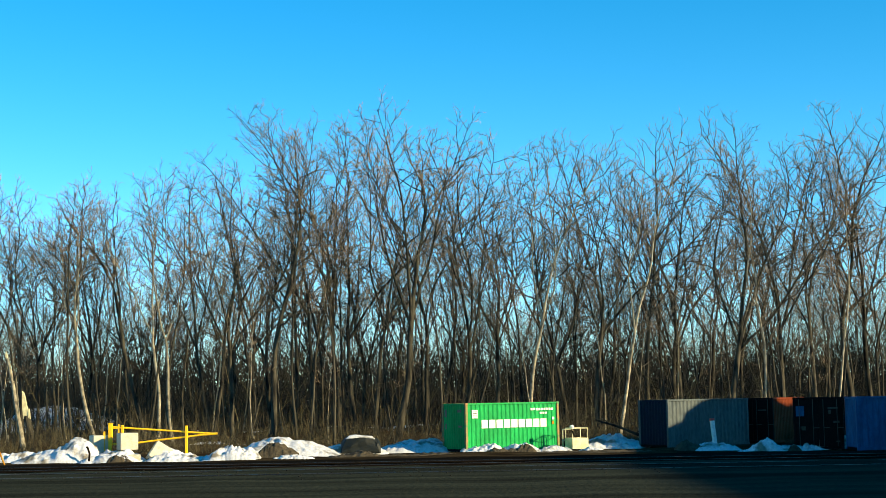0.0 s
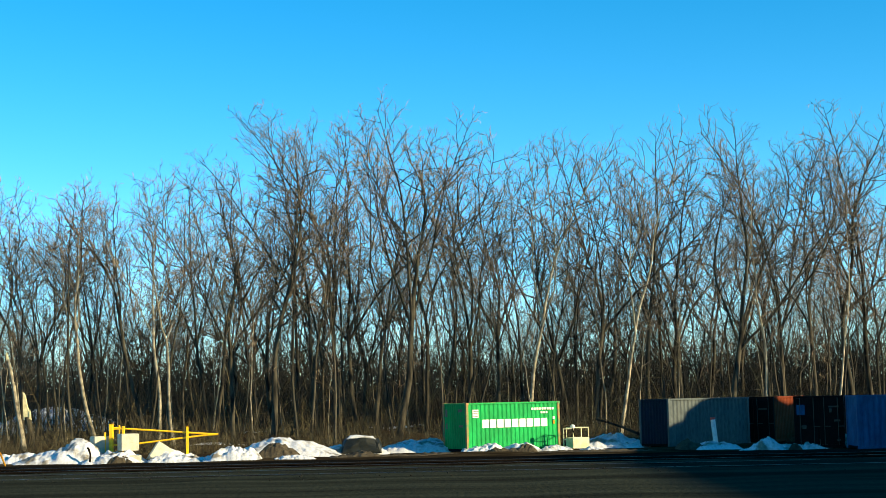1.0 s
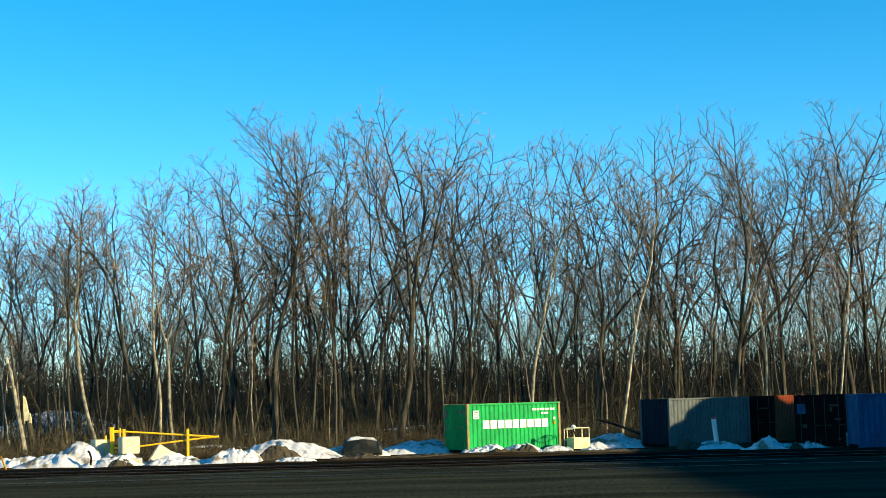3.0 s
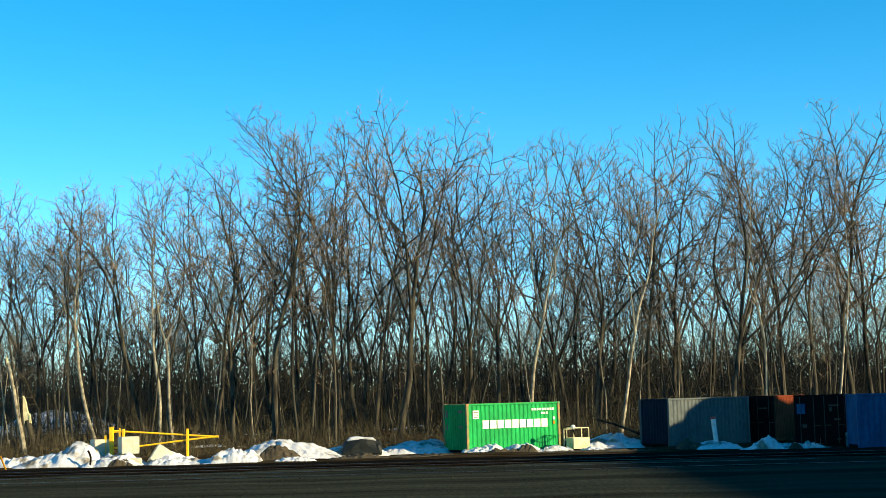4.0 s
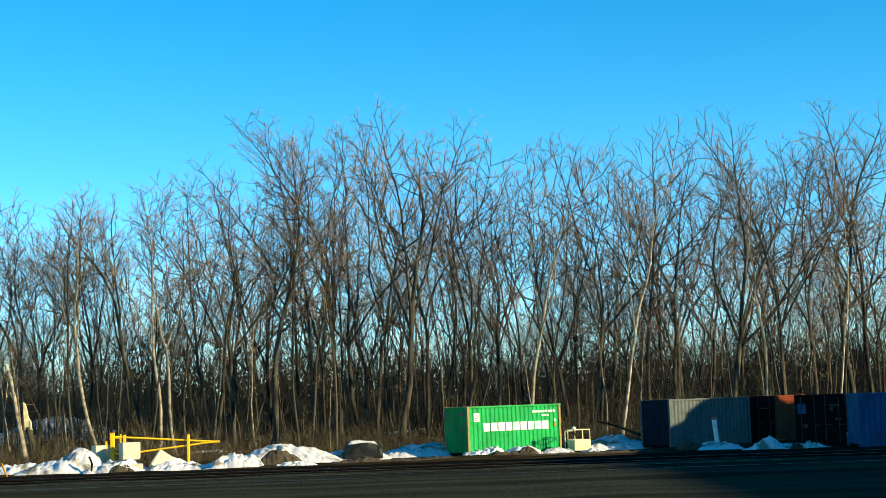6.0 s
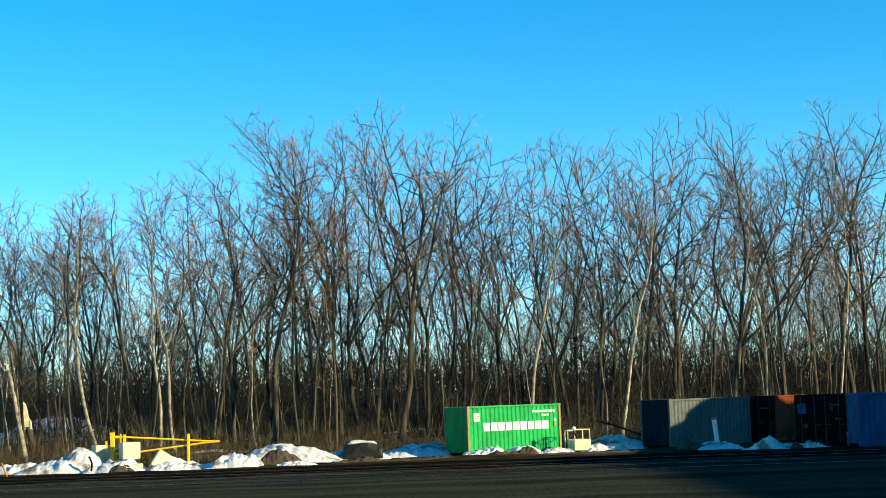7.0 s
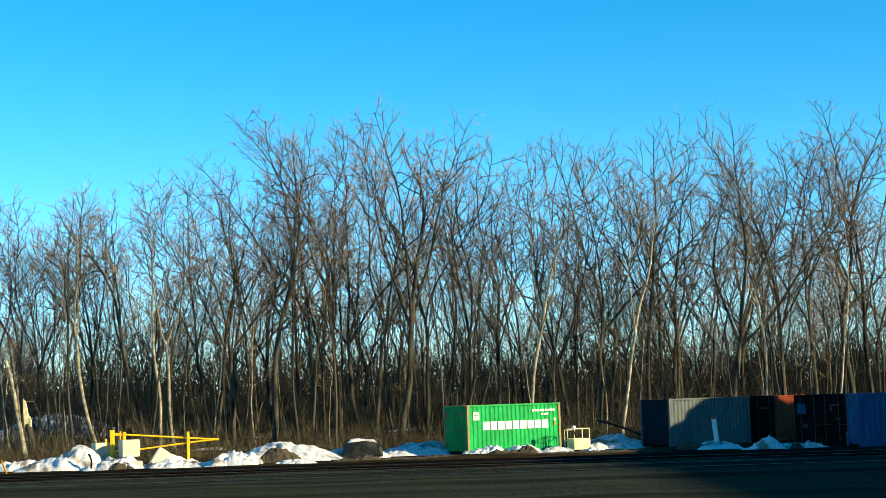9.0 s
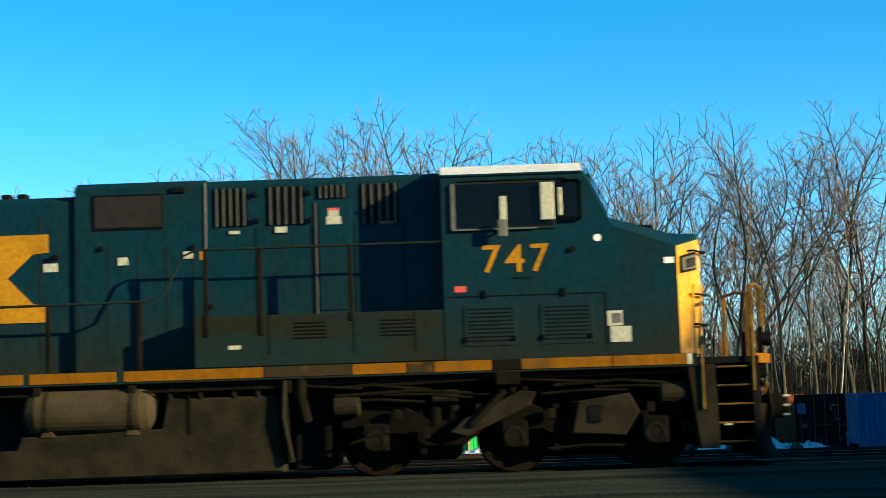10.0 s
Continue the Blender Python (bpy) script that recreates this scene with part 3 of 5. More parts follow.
# ---------- containers ----------
def corrugated(length, z0, z1, pitch, depth):
    """A corrugated sheet along x, facing -y, with real ribs and a closed back."""
    bm = bmesh.new()
    n = round(length / pitch)
    p = length / n
    line = []
    for i in range(n):
        a = -length / 2 + i * p
        line += [(a, 0), (a + 0.26 * p, 0), (a + 0.5 * p, depth), (a + 0.76 * p, depth)]
    line.append((length / 2, 0))
    lo = [bm.verts.new((x, y, z0)) for x, y in line]
    hi = [bm.verts.new((x, y, z1)) for x, y in line]
    for i in range(len(line) - 1):
        bm.faces.new((lo[i], lo[i + 1], hi[i + 1], hi[i]))
    b = [bm.verts.new(v) for v in ((-length / 2, depth + 0.012, z0), (length / 2, depth + 0.012, z0), (length / 2, depth + 0.012, z1), (-length / 2, depth + 0.012, z1))]
    bm.faces.new(b)
    return bm


def turned(bm, m):
    bmesh.ops.transform(bm, matrix=m, verts=bm.verts)
    return bm


def container(m, label, side, end, frame_mat, length=6.06, doors=""):
    """A shipping container, its base corner at the origin, long side along x facing -y. doors: which end has them."""
    W, H = 2.438, 2.591
    c = empty("shipping_container", m, label, "container", "shipping containers in the yard")
    cx = length / 2
    for nm, y, turn in (("side_panel", 0.045, 0), ("side_panel", W - 0.045, 180)):
        part(nm, turned(corrugated(length - 0.32, 0.15, H - 0.1, 0.278, 0.036), pose(cx, y, 0, 0, 0, turn)), side, c)
    for nm, x, turn in (("front", 0.04, -90), ("back", length - 0.04, 90)):
        if doors == nm:
            for k in (-1, 1):
                door = part("door", box(-0.575, 0.575, 0, 0.05, 0.16, H - 0.12, 0.01), end, c)
                door.matrix_local = pose(x, W / 2 + k * 0.585, 0, 0, 0, turn)
                for j in range(1, 5):
                    z = 0.16 + j * 0.46
                    part("groove", box(-0.5, 0.5, -0.012, 0.0, z, z + 0.09, 0.004), end, door)
                for u in (-0.33, 0.33):
                    part("locking_bar", tube([(u, -0.045, 0.14), (u, -0.045, H - 0.1)], 0.017, 8), SLAT_DARK, door, "dull galvanised locking bar")
                    part("handle", box(u - 0.02, u + 0.3, -0.075, -0.055, 1.05, 1.09, 0.004), SLAT_DARK, door)
        else:
            part("end_panel", turned(corrugated(W - 0.3, 0.15, H - 0.1, 0.25, 0.036), pose(x, W / 2, 0, 0, 0, turn)), end, c)
    part("roof", box(0.02, length - 0.02, 0.02, W - 0.02, H - 0.06, H - 0.02, 0.01), side, c)
    part("floor_frame", box(0.02, length - 0.02, 0.06, W - 0.06, 0.02, 0.15), BLACK, c)
    for x in (0, length - 0.15):
        for y in (0, W - 0.15):
            part("corner_post", box(x + 0.004, x + 0.146, y + 0.004, y + 0.146, 0.12, H - 0.12, 0.012), frame_mat, c)
            for z in (0, H - 0.12):
                part("corner_casting", box(x - 0.004, x + 0.166, y - 0.004, y + 0.152, z, z + 0.12, 0.012), frame_mat, c)
    for y in (0.0, W - 0.06):
        part("top_rail", box(0.16, length - 0.16, y + 0.005, y + 0.06, H - 0.105, H - 0.01, 0.008), frame_mat if y > 1 else side, c)
        part("bottom_rail", box(0.16, length - 0.16, y + 0.008, y + 0.06, 0.01, 0.16, 0.008), side, c)
    for x in (0.005, length - 0.065):
        part("end_rail", box(x, x + 0.06, 0.16, W - 0.16, H - 0.11, H - 0.012, 0.008), end, c)
    return c


def marks(thing, rects, material, name="marking", y=0.036, label=""):
    """Flat paint marks on the long side, as rectangles in x and z."""
    for x0, x1, z0, z1 in rects:
        part(name, box(x0, x1, y - 0.012, y + 0.03, z0, z1), material, thing, label)


green = container(pose(1.02, 82.4, 0.02, 0, 0, 31), "bright green steel shipping container with white lettering bars, in low sun", BOX_GREEN, BOX_GREEN, BOX_RUST)
for k in range(9):
    marks(green, [(1.02 + k * 0.475, 1.02 + k * 0.475 + 0.395, 1.24, 1.68)], WHITE)
marks(green, [(0.42, 0.78, 1.78, 2.22)], WHITE, "data_plate", label="white data plate")
for k in range(4):
    marks(green, [(0.46, 0.74, 1.84 + k * 0.09, 1.87 + k * 0.09)], BLACK, "print_bar", 0.030)
for k in range(9):
    marks(green, [(4.2 + k * 0.17, 4.2 + k * 0.17 + 0.11, 2.14, 2.26)], WHITE)
for k in range(3):
    marks(green, [(4.8 + k * 0.17, 4.8 + k * 0.17 + 0.11, 1.94, 2.04)], WHITE)
marks(green, [(5.60, 5.72, 1.62, 1.76)], WHITE)
marks(green, [(5.60, 5.72, 1.36, 1.54)], MARK_YELLOW)
for y0, y1, z0, z1 in ((2.0, 2.2, 1.85, 2.25), (2.02, 2.14, 1.2, 1.5), (0.5, 0.9, 2.1, 2.25), (0.45, 0.8, 1.3, 1.4)):
    part("marking", box(0.028, 0.05, y0, y1, z0, z1), GREY_SLAT, green)

# end panels carry their shade in the navy colour
navy = container(pose(11.98, 84.0, 0.02, 0, 0, 34), "grey shipping container with its end's shade painted dark navy, half in shade", BOX_GREY, BOX_END_SHADE, BOX_GREY)
# doors and frame: shade on the orange paint, given as dark maroon
dark_a = container(pose(18.5, 88.0, 0.02, 0, 0, 60), "rust-orange shipping container with shade painted dark maroon on its closed doors", BOX_ORANGE, BOX_BROWN, BOX_BROWN, doors="front")
dark_b = container(pose(19.67, 77.0, 0.02, 0, 0, 75), "dark maroon shipping container with a square blue mark on its doors", BOX_BROWN, BOX_BROWN, BOX_BROWN, doors="front")
blue = container(pose(19.62, 74.4, 0.02, 0, 0, -2), "blue steel shipping container standing in shade", BOX_BLUE, BOX_BLUE, BOX_BLUE)
for thing, rects in ((dark_a, ((1.95, 2.28, 1.72, 1.98), (0.4, 0.9, 1.85, 1.92))), (dark_b, ((0.25, 0.75, 2.0, 2.08), (0.6, 0.72, 1.75, 1.95), (0.2, 0.5, 1.3, 1.4), (1.85, 2.05, 0.95, 1.15), (0.2, 0.4, 0.35, 0.42)))):
    for y0, y1, z0, z1 in rects:
        part("marking", box(0.012, 0.03, y0, y1, z0, z1), SLAT_DARK, thing)
part("blue_mark", box(0.010, 0.03, 1.9, 2.3, 1.65, 2.15), BOX_BLUE, dark_b)


# ---------- snow, earth and odds and ends ----------
def heap(name, x, y, w, d, h, seed, material, label, category, rough=0.5, peak=0.0, nx=72, ny=34):
    """A heaped mound with a lumpy surface, resting on the ground."""
    vs, fs = [], []
    for j in range(ny + 1):
        for i in range(nx + 1):
            u, v = 2 * i / nx - 1, 2 * j / ny - 1
            e = max(0.0, 1 - (u - peak * (1 - abs(u))) ** 2) ** 0.8 * max(0.0, 1 - v * v) ** 0.7
            px, py = x + u * w / 2, y + v * d / 2
            k = noise.fractal((px * 0.55 + seed, py * 0.55, seed), 1.0, 2.0, 5)
            f = noise.fractal((px * 4 + seed, py * 4, seed), 0.7, 2.0, 4)
            g = noise.fractal((px * 1.5 + seed, py * 1.5, seed + 5), 0.9, 2.0, 4)
            hh = h * e * (0.64 + 0.5 * rough * k) + (0.34 * g * rough * min(h, 1.0) + 0.085 * f) * e ** 0.5
            vs.append((px + 0.12 * w * noise.noise((v * 2, seed, 1)) * (1 - abs(u)), py, ground_z(px, py) - 0.12 * (1 - e) - 0.03 + max(hh, -0.02)))
    for j in range(ny):
        for i in range(nx):
            q = j * (nx + 1) + i
            fs.append((q, q + 1, q + nx + 2, q + nx + 1))
    n = len(vs)
    edge = [i for i in range(nx + 1)] + [j * (nx + 1) + nx for j in range(1, ny + 1)] + [ny * (nx + 1) + i for i in range(nx - 1, -1, -1)] + [j * (nx + 1) for j in range(ny - 1, 0, -1)]
    vs += [(vs[q][0], vs[q][1], vs[q][2] - 0.35) for q in edge]
    for i in range(len(edge)):
        j = (i + 1) % len(edge)
        fs.append((edge[j], edge[i], n + i, n + j))
    me = bpy.data.meshes.new(name)
    me.from_pydata(vs, [], fs)
    me.polygons.foreach_set("use_smooth", [True] * len(me.polygons))
    me.materials.append(material)
    return tagged(new(name, me), label, category)


for i, (x, y, w, d, h, pk, r) in enumerate([
        (-20.0, 79.7, 5.0, 3.4, 1.75, 0.7, 0.6), (-22.2, 80.8, 3.4, 3, 0.9, 0.0, 0.5), (-16.9, 78.72, 3.6, 2.6, 0.75, 0.1, 0.7),
        (-13.4, 78.95, 3.8, 2.6, 0.78, -0.5, 0.9), (-11.0, 78.87, 3.4, 3.0, 1.15, 0.4, 0.9), (-8.2, 82.65, 6.4, 4.5, 1.4, -0.45, 0.35),
        (-5.2, 83.76, 4.6, 3.6, 0.9, 0.0, 0.3), (-1.6, 85.62, 5.4, 4.0, 1.05, 0.1, 0.3), (-7.6, 78.2, 2.6, 1.4, 0.35, 0.0, 0.5),
        (1.9, 82.43, 2.6, 1.6, 0.62, 0.0, 0.8), (3.9, 82.58, 2.4, 1.6, 0.75, 0.1, 0.9), (5.6, 82.73, 2.4, 1.6, 0.45, 0.0, 0.8),
        (7.6, 81.91, 1.8, 1.2, 0.28, 0.0, 0.5), (9.0, 87.47, 5.0, 5, 0.95, 0.0, 0.6),
        (13.9, 80.5, 2.8, 2.4, 0.55, 0.1, 0.6), (15.6, 77.54, 2.4, 2.2, 0.85, 0.2, 0.8), (18.3, 77.98, 1.9, 1.8, 0.9, 0.0, 0.9), (20.1, 77.98, 2.3, 1.8, 0.85, 0.2, 0.8), (17.0, 77.69, 2.4, 1.4, 0.4, 0.0, 0.6), (22.4, 77.54, 3.4, 1.2, 0.25, 0.0, 0.5)]):
    heap("snow_mound", x, y, w, d, h, 3.7 * i + 1, SNOW, "ploughed heap of old dirty snow on the yard's edge", "snow pile", r, pk)
heap("snow_mound", -33.5, 133.0, 11.0, 9.0, 2.9, 91.0, SNOW, "snow-covered bank deep among the trees", "snow bank", 0.2)
for i, (x, y, w, d, h) in enumerate([(-8.6, 79.46, 2.6, 1.8, 0.85), (4.1, 81.98, 1.5, 1.0, 0.62), (2.9, 81.76, 2.4, 0.9, 0.3), (-16.4, 77.98, 1.7, 1.2, 0.55), (-4.6, 79.69, 3.8, 1.6, 0.3), (12.6, 80.35, 1.8, 1.4, 0.55), (17.2, 77.31, 0.9, 0.8, 0.7), (-1.5, 80.8, 6, 1.6, 0.16), (8, 80.06, 9, 2, 0.16)]):
    heap("earth_mound", x, y, w, d, h, 40 + 2.3 * i, DIRT, "low heap of brown earth and roots pushed up with snow", "earth heap", 0.8)


def debris():
    t = empty("covered_crate", pose(-4.55, 83.0, 0.08, 0, 0, 4), "dark sheeted crate with snow lying on its top", "crate")
    bm = plate([(-1.1, 0), (1.0, 0), (1.02, 0.3), (0.9, 0.62), (0.62, 0.8), (-0.72, 0.84), (-0.98, 0.6)], -0.9, 0.9, bevel=0.08)
    bmesh.ops.triangulate(bm, faces=bm.faces)
    bmesh.ops.subdivide_edges(bm, edges=bm.edges, cuts=3, use_grid_fill=True)
    for v in bm.verts:
        v.co += 0.22 * noise.noise_vector(v.co * 2.1) * min(1.0, v.co.z + 0.3)
    part("sheeting", bm, DARK_PLASTIC, t)
    part("snow_cap", plate([(-0.86, 0.76), (0.72, 0.72), (0.58, 0.87), (0.1, 0.9), (-0.3, 0.96), (-0.66, 0.92)], -0.84, 0.84, bevel=0.06), SNOW, t, "layer of snow")


debris()


# ---------- yellow gate and concrete blocks ----------
def gate():
    t = empty("barrier_gate", pose(-17.3, 80.06, 0.25), "yellow painted steel swing barrier with two converging bars", "gate")
    for x, h, w in ((0.0, 1.65, 0.20), (-0.32, 1.25, 0.1), (0.42, 1.6, 0.07), (0.62, 1.55, 0.13)):
        part("post", box(x - w / 2, x + w / 2, -w / 2, w / 2, 0, h, 0.012), GATE_YELLOW, t)
    part("cap", box(-0.12, 0.12, -0.12, 0.12, 1.65, 1.68, 0.008), GATE_YELLOW, t)
    part("upper_bar", tube([(0.1, 0, 1.47), (5.45, 0, 1.03)], 0.047, 10), GATE_YELLOW, t)
    part("lower_bar", tube([(1.35, 0, 0.64), (4.6, 0, 0.98), (5.45, 0, 1.03)], 0.047, 10), GATE_YELLOW, t)
    part("end_sleeve", tube([(5.0, 0, 1.02), (5.5, 0, 1.04)], 0.06, 10), GATE_YELLOW, t)
    part("brace", box(0.0, 0.62, -0.03, 0.03, 1.38, 1.46, 0.005), GATE_YELLOW, t)
    part("bracket", box(-0.1, 0.65, -0.05, 0.05, 0.55, 0.65, 0.005), GATE_YELLOW, t)
    p = empty("gate_post", pose(-13.38, 79.98, 0.2), "slim yellow steel post holding the barrier's bars", "post")
    part("shaft", box(-0.06, 0.06, -0.06, 0.06, 0, 1.5, 0.01), GATE_YELLOW, p)
    part("top", box(-0.055, 0.055, -0.055, 0.055, 1.5, 1.55, 0.02), MARK_YELLOW, p)


gate()


def block(m, size, label):
    t = tagged(part("concrete_block", box(-size[0] / 2, size[0] / 2, -size[1] / 2, size[1] / 2, 0, size[2], 0.035), CONCRETE), label, "concrete block", "concrete blocks at the gate")
    t.matrix_world = m


block(pose(-16.28, 79.32, 0.55, 0, 0, 24), (0.92, 0.92, 0.87), "square weathered concrete block, on the snow by the gate")
block(pose(-17.95, 80.28, 0.40, 0, 0, 30), (0.8, 0.8, 0.9), "weathered concrete block partly behind the gate posts")
block(pose(-14.75, 78.57, -0.05, -18, 34, 14), (0.95, 0.7, 0.95), "tilted weathered concrete block sunk in snow")
block(pose(-15.9, 78.5, -0.1, 0, 0, 10), (0.9, 0.7, 0.45), "dark low concrete block under the snow")


def bent_rod():
    t = tagged(part("bent_rod", tube([(0, 0, -0.1), (0.04, 0, 0.35), (-0.05, 0, 0.62), (-0.12, 0, 0.7)], 0.05, 8), RUST), "short bent rusty rod sticking out of snow", "rod")
    t.matrix_world = pose(-17.9, 77.83, 0.1)
    u = tagged(part("marker_stick", tube([(0, 0, -0.1), (-0.28, 0, 0.6)], 0.045, 8), MARK_YELLOW), "leaning yellow marker stick at the track's edge", "marker")
    u.matrix_world = pose(-22.0, 77.46, 0.05)


bent_rod()


def basket():
    t = empty("work_basket", pose(6.75, 83.6, 0.06, 0, 0, 20), "cream painted steel work basket with open guard rails", "work platform")
    W, D = 0.95, 0.95
    part("front_panel", box(0, W, 0, 0.03, 0.05, 0.58, 0.008), BASKET, t)
    part("side_panel", box(0, 0.03, 0.03, D, 0.05, 0.58, 0.008), BASKET, t)
    part("side_panel", box(W - 0.03, W, 0.03, D, 0.05, 0.58, 0.008), BASKET, t)
    part("back_panel", box(0.03, W - 0.03, D - 0.03, D, 0.05, 0.58, 0.008), BASKET, t)
    part("floor_plate", box(0, W, 0, D, 0, 0.05), BASKET, t)
    for x, y in ((0.03, 0.03), (W - 0.03, 0.03), (0.03, D - 0.03), (W - 0.03, D - 0.03), (W * 0.52, 0.03)):
        part("upright", tube([(x, y, 0.5), (x, y, 1.1)], 0.026, 8), BASKET, t)
    for z in (1.1,):
        for a, b in (((0.03, 0.03), (W - 0.03, 0.03)), ((0.03, D - 0.03), (W - 0.03, D - 0.03)), ((0.03, 0.03), (0.03, D - 0.03)), ((W - 0.03, 0.03), (W - 0.03, D - 0.03))):
            part("guard_rail", tube([(*a, z), (*b, z)], 0.026, 8), BASKET, t)
    part("arm", tube([(0.1, 0.05, 0.7), (-0.05, -0.05, 1.1)], 0.035, 8), BLACK, t)
    part("lamp_head", lathe([(0.02, -0.11), (0.1, -0.08), (0.13, 0), (0.1, 0.08), (0.02, 0.11)], "z", 16, centre=(-0.02, -0.02, 1.17)), WHITE, t, "round white lamp head")
    u = empty("steel_frame", pose(6.3, 84.4, 0.02, 0, 0, 10), "low cream steel frame beside the green container", "frame")
    for x in (0.0, 0.55):
        part("upright", tube([(x, 0, 0), (x, 0, 1.08)], 0.03, 8), BASKET, u)
    for z in (0.5, 1.08):
        part("cross_rail", tube([(0, 0, z), (0.55, 0, z)], 0.03, 8), BASKET, u)


basket()


def vent_pipe():
    t = empty("vent_pipe", pose(14.2, 82.28, 0.0, 0, -5.5, 0), "leaning white plastic pipe with a reddish cap", "pipe")
    part("pipe", lathe([(0.125, 0), (0.125, 1.5)], "z", 18), PVC, t)
    part("cap", lathe([(0.14, 1.47), (0.14, 1.57), (0.11, 1.59)], "z", 18), RED, t, "faded red cap")


vent_pipe()


def broken_trunks():
    t = empty("broken_trunk", pose(-26.15, 97.6, 0.4), "snapped dead trunk with pale splintered wood", "tree stump")
    part("trunk", tube([(0.1, 0, -0.2), (0.0, 0, 0.9), (-0.22, 0, 1.9)], 0.22, 10, r_end=0.19), BARK, t)
    part("splinter", plate([(-0.42, 1.7), (-0.02, 1.75), (-0.10, 2.3), (-0.22, 2.55), (-0.30, 3.1), (-0.38, 3.35), (-0.50, 3.45), (-0.48, 2.6)], -0.12, 0.02, bevel=0.02), BASKET, t, "pale torn wood")
    part("splinter", plate([(-0.10, 1.75), (0.06, 1.7), (0.02, 2.1), (-0.04, 2.35), (-0.08, 2.1)], -0.16, -0.04, bevel=0.015), BASKET, t)
    u = empty("broken_trunk", pose(-26.0, 95.4, 0.35), "leaning pale bare trunk snapped off at the top", "tree stump")
    part("trunk", tube([(0.1, 0, -0.3), (-0.12, 0, 1.0), (-0.42, 0.05, 2.4), (-0.62, 0, 3.8), (-0.86, 0, 5.0), (-1.0, 0, 5.5)], 0.17, 10, r_end=0.09), BARK_PALE, u)
    part("splinter", plate([(-1.08, 5.4), (-0.93, 5.4), (-0.98, 5.7), (-1.08, 5.95), (-1.1, 5.7)], -0.06, 0.05, bevel=0.01), BASKET, u, "pale torn wood")
    part("limb_stub", tube([(-0.66, 0, 4.0), (-0.4, -0.1, 4.5), (-0.3, -0.1, 4.9)], 0.05, 7, r_end=0.02), BARK, u)


broken_trunks()


def fallen_branch():
    t = empty("fallen_branch", pose(10.2, 86.5, 0.3), "dark fallen branch lying across the snow", "branch")
    part("stem", tube([(-1.9, 0.3, 1.25), (-0.9, 0.1, 0.95), (0.2, 0, 0.5), (1.1, -0.2, 0.1)], 0.05, 7, r_end=0.09), BARK, t)
    for a, b in (((-1.2, 0.1, 1.05), (-1.7, 0, 1.6)), ((-0.4, 0, 0.8), (-0.9, -0.1, 1.3)), ((0.3, 0, 0.45), (0.9, 0, 0.9))):
        part("side_branch", tube([a, b], 0.03, 6, r_end=0.012), BARK, t)


fallen_branch()


# ---------- the locomotive ----------
def words(text, size, m, material, parent, name="marking", label=""):
    """Letters in the built-in font, as a thin mesh; they read along x and face -y."""
    cu = bpy.data.curves.new("letters", "FONT")
    cu.body, cu.size, cu.extrude, cu.align_x, cu.space_character = text, size, 0.003, "CENTER", 1.22
    cu.offset = size * 0.008
    tmp = bpy.data.objects.new("letters", cu)
    scene.collection.objects.link(tmp)
    bpy.context.view_layer.update()
    me = bpy.data.meshes.new_from_object(tmp.evaluated_get(bpy.context.evaluated_depsgraph_get()))
    bpy.data.objects.remove(tmp)
    me.name = name
    me.transform(m @ pose(0, 0, 0, 90, 0, 0))
    me.materials.clear()
    me.materials.append(material)
    ob = new(name, me)
    ob.parent = parent
    return tagged(ob, label) if label else ob


def pane_on(quad, u0, u1, v0, v1, lift):
    """A thin pane on a four-cornered face: corners a, b along the bottom, d, c along the top."""
    a, b, c, d = (Vector(q) for q in quad)
    n = (b - a).cross(d - a).normalized()
    bm = bmesh.new()
    vs = []
    for k in (lift, lift + 0.012):
        for u, v in ((u0, v0), (u1, v0), (u1, v1), (u0, v1)):
            vs.append(bm.verts.new(a.lerp(b, u).lerp(d.lerp(c, u), v) + n * k))
    for f in ((0, 1, 2, 3), (4, 5, 6, 7), (0, 1, 5, 4), (1, 2, 6, 5), (2, 3, 7, 6), (3, 0, 4, 7)):
        bm.faces.new([vs[i] for i in f])
    return bm


def section(x, w, zb, ze, wt, zt):
    return [(x, -w, zb), (x, -w, ze), (x, -wt, zt), (x, wt, zt), (x, w, ze), (x, w, zb)]


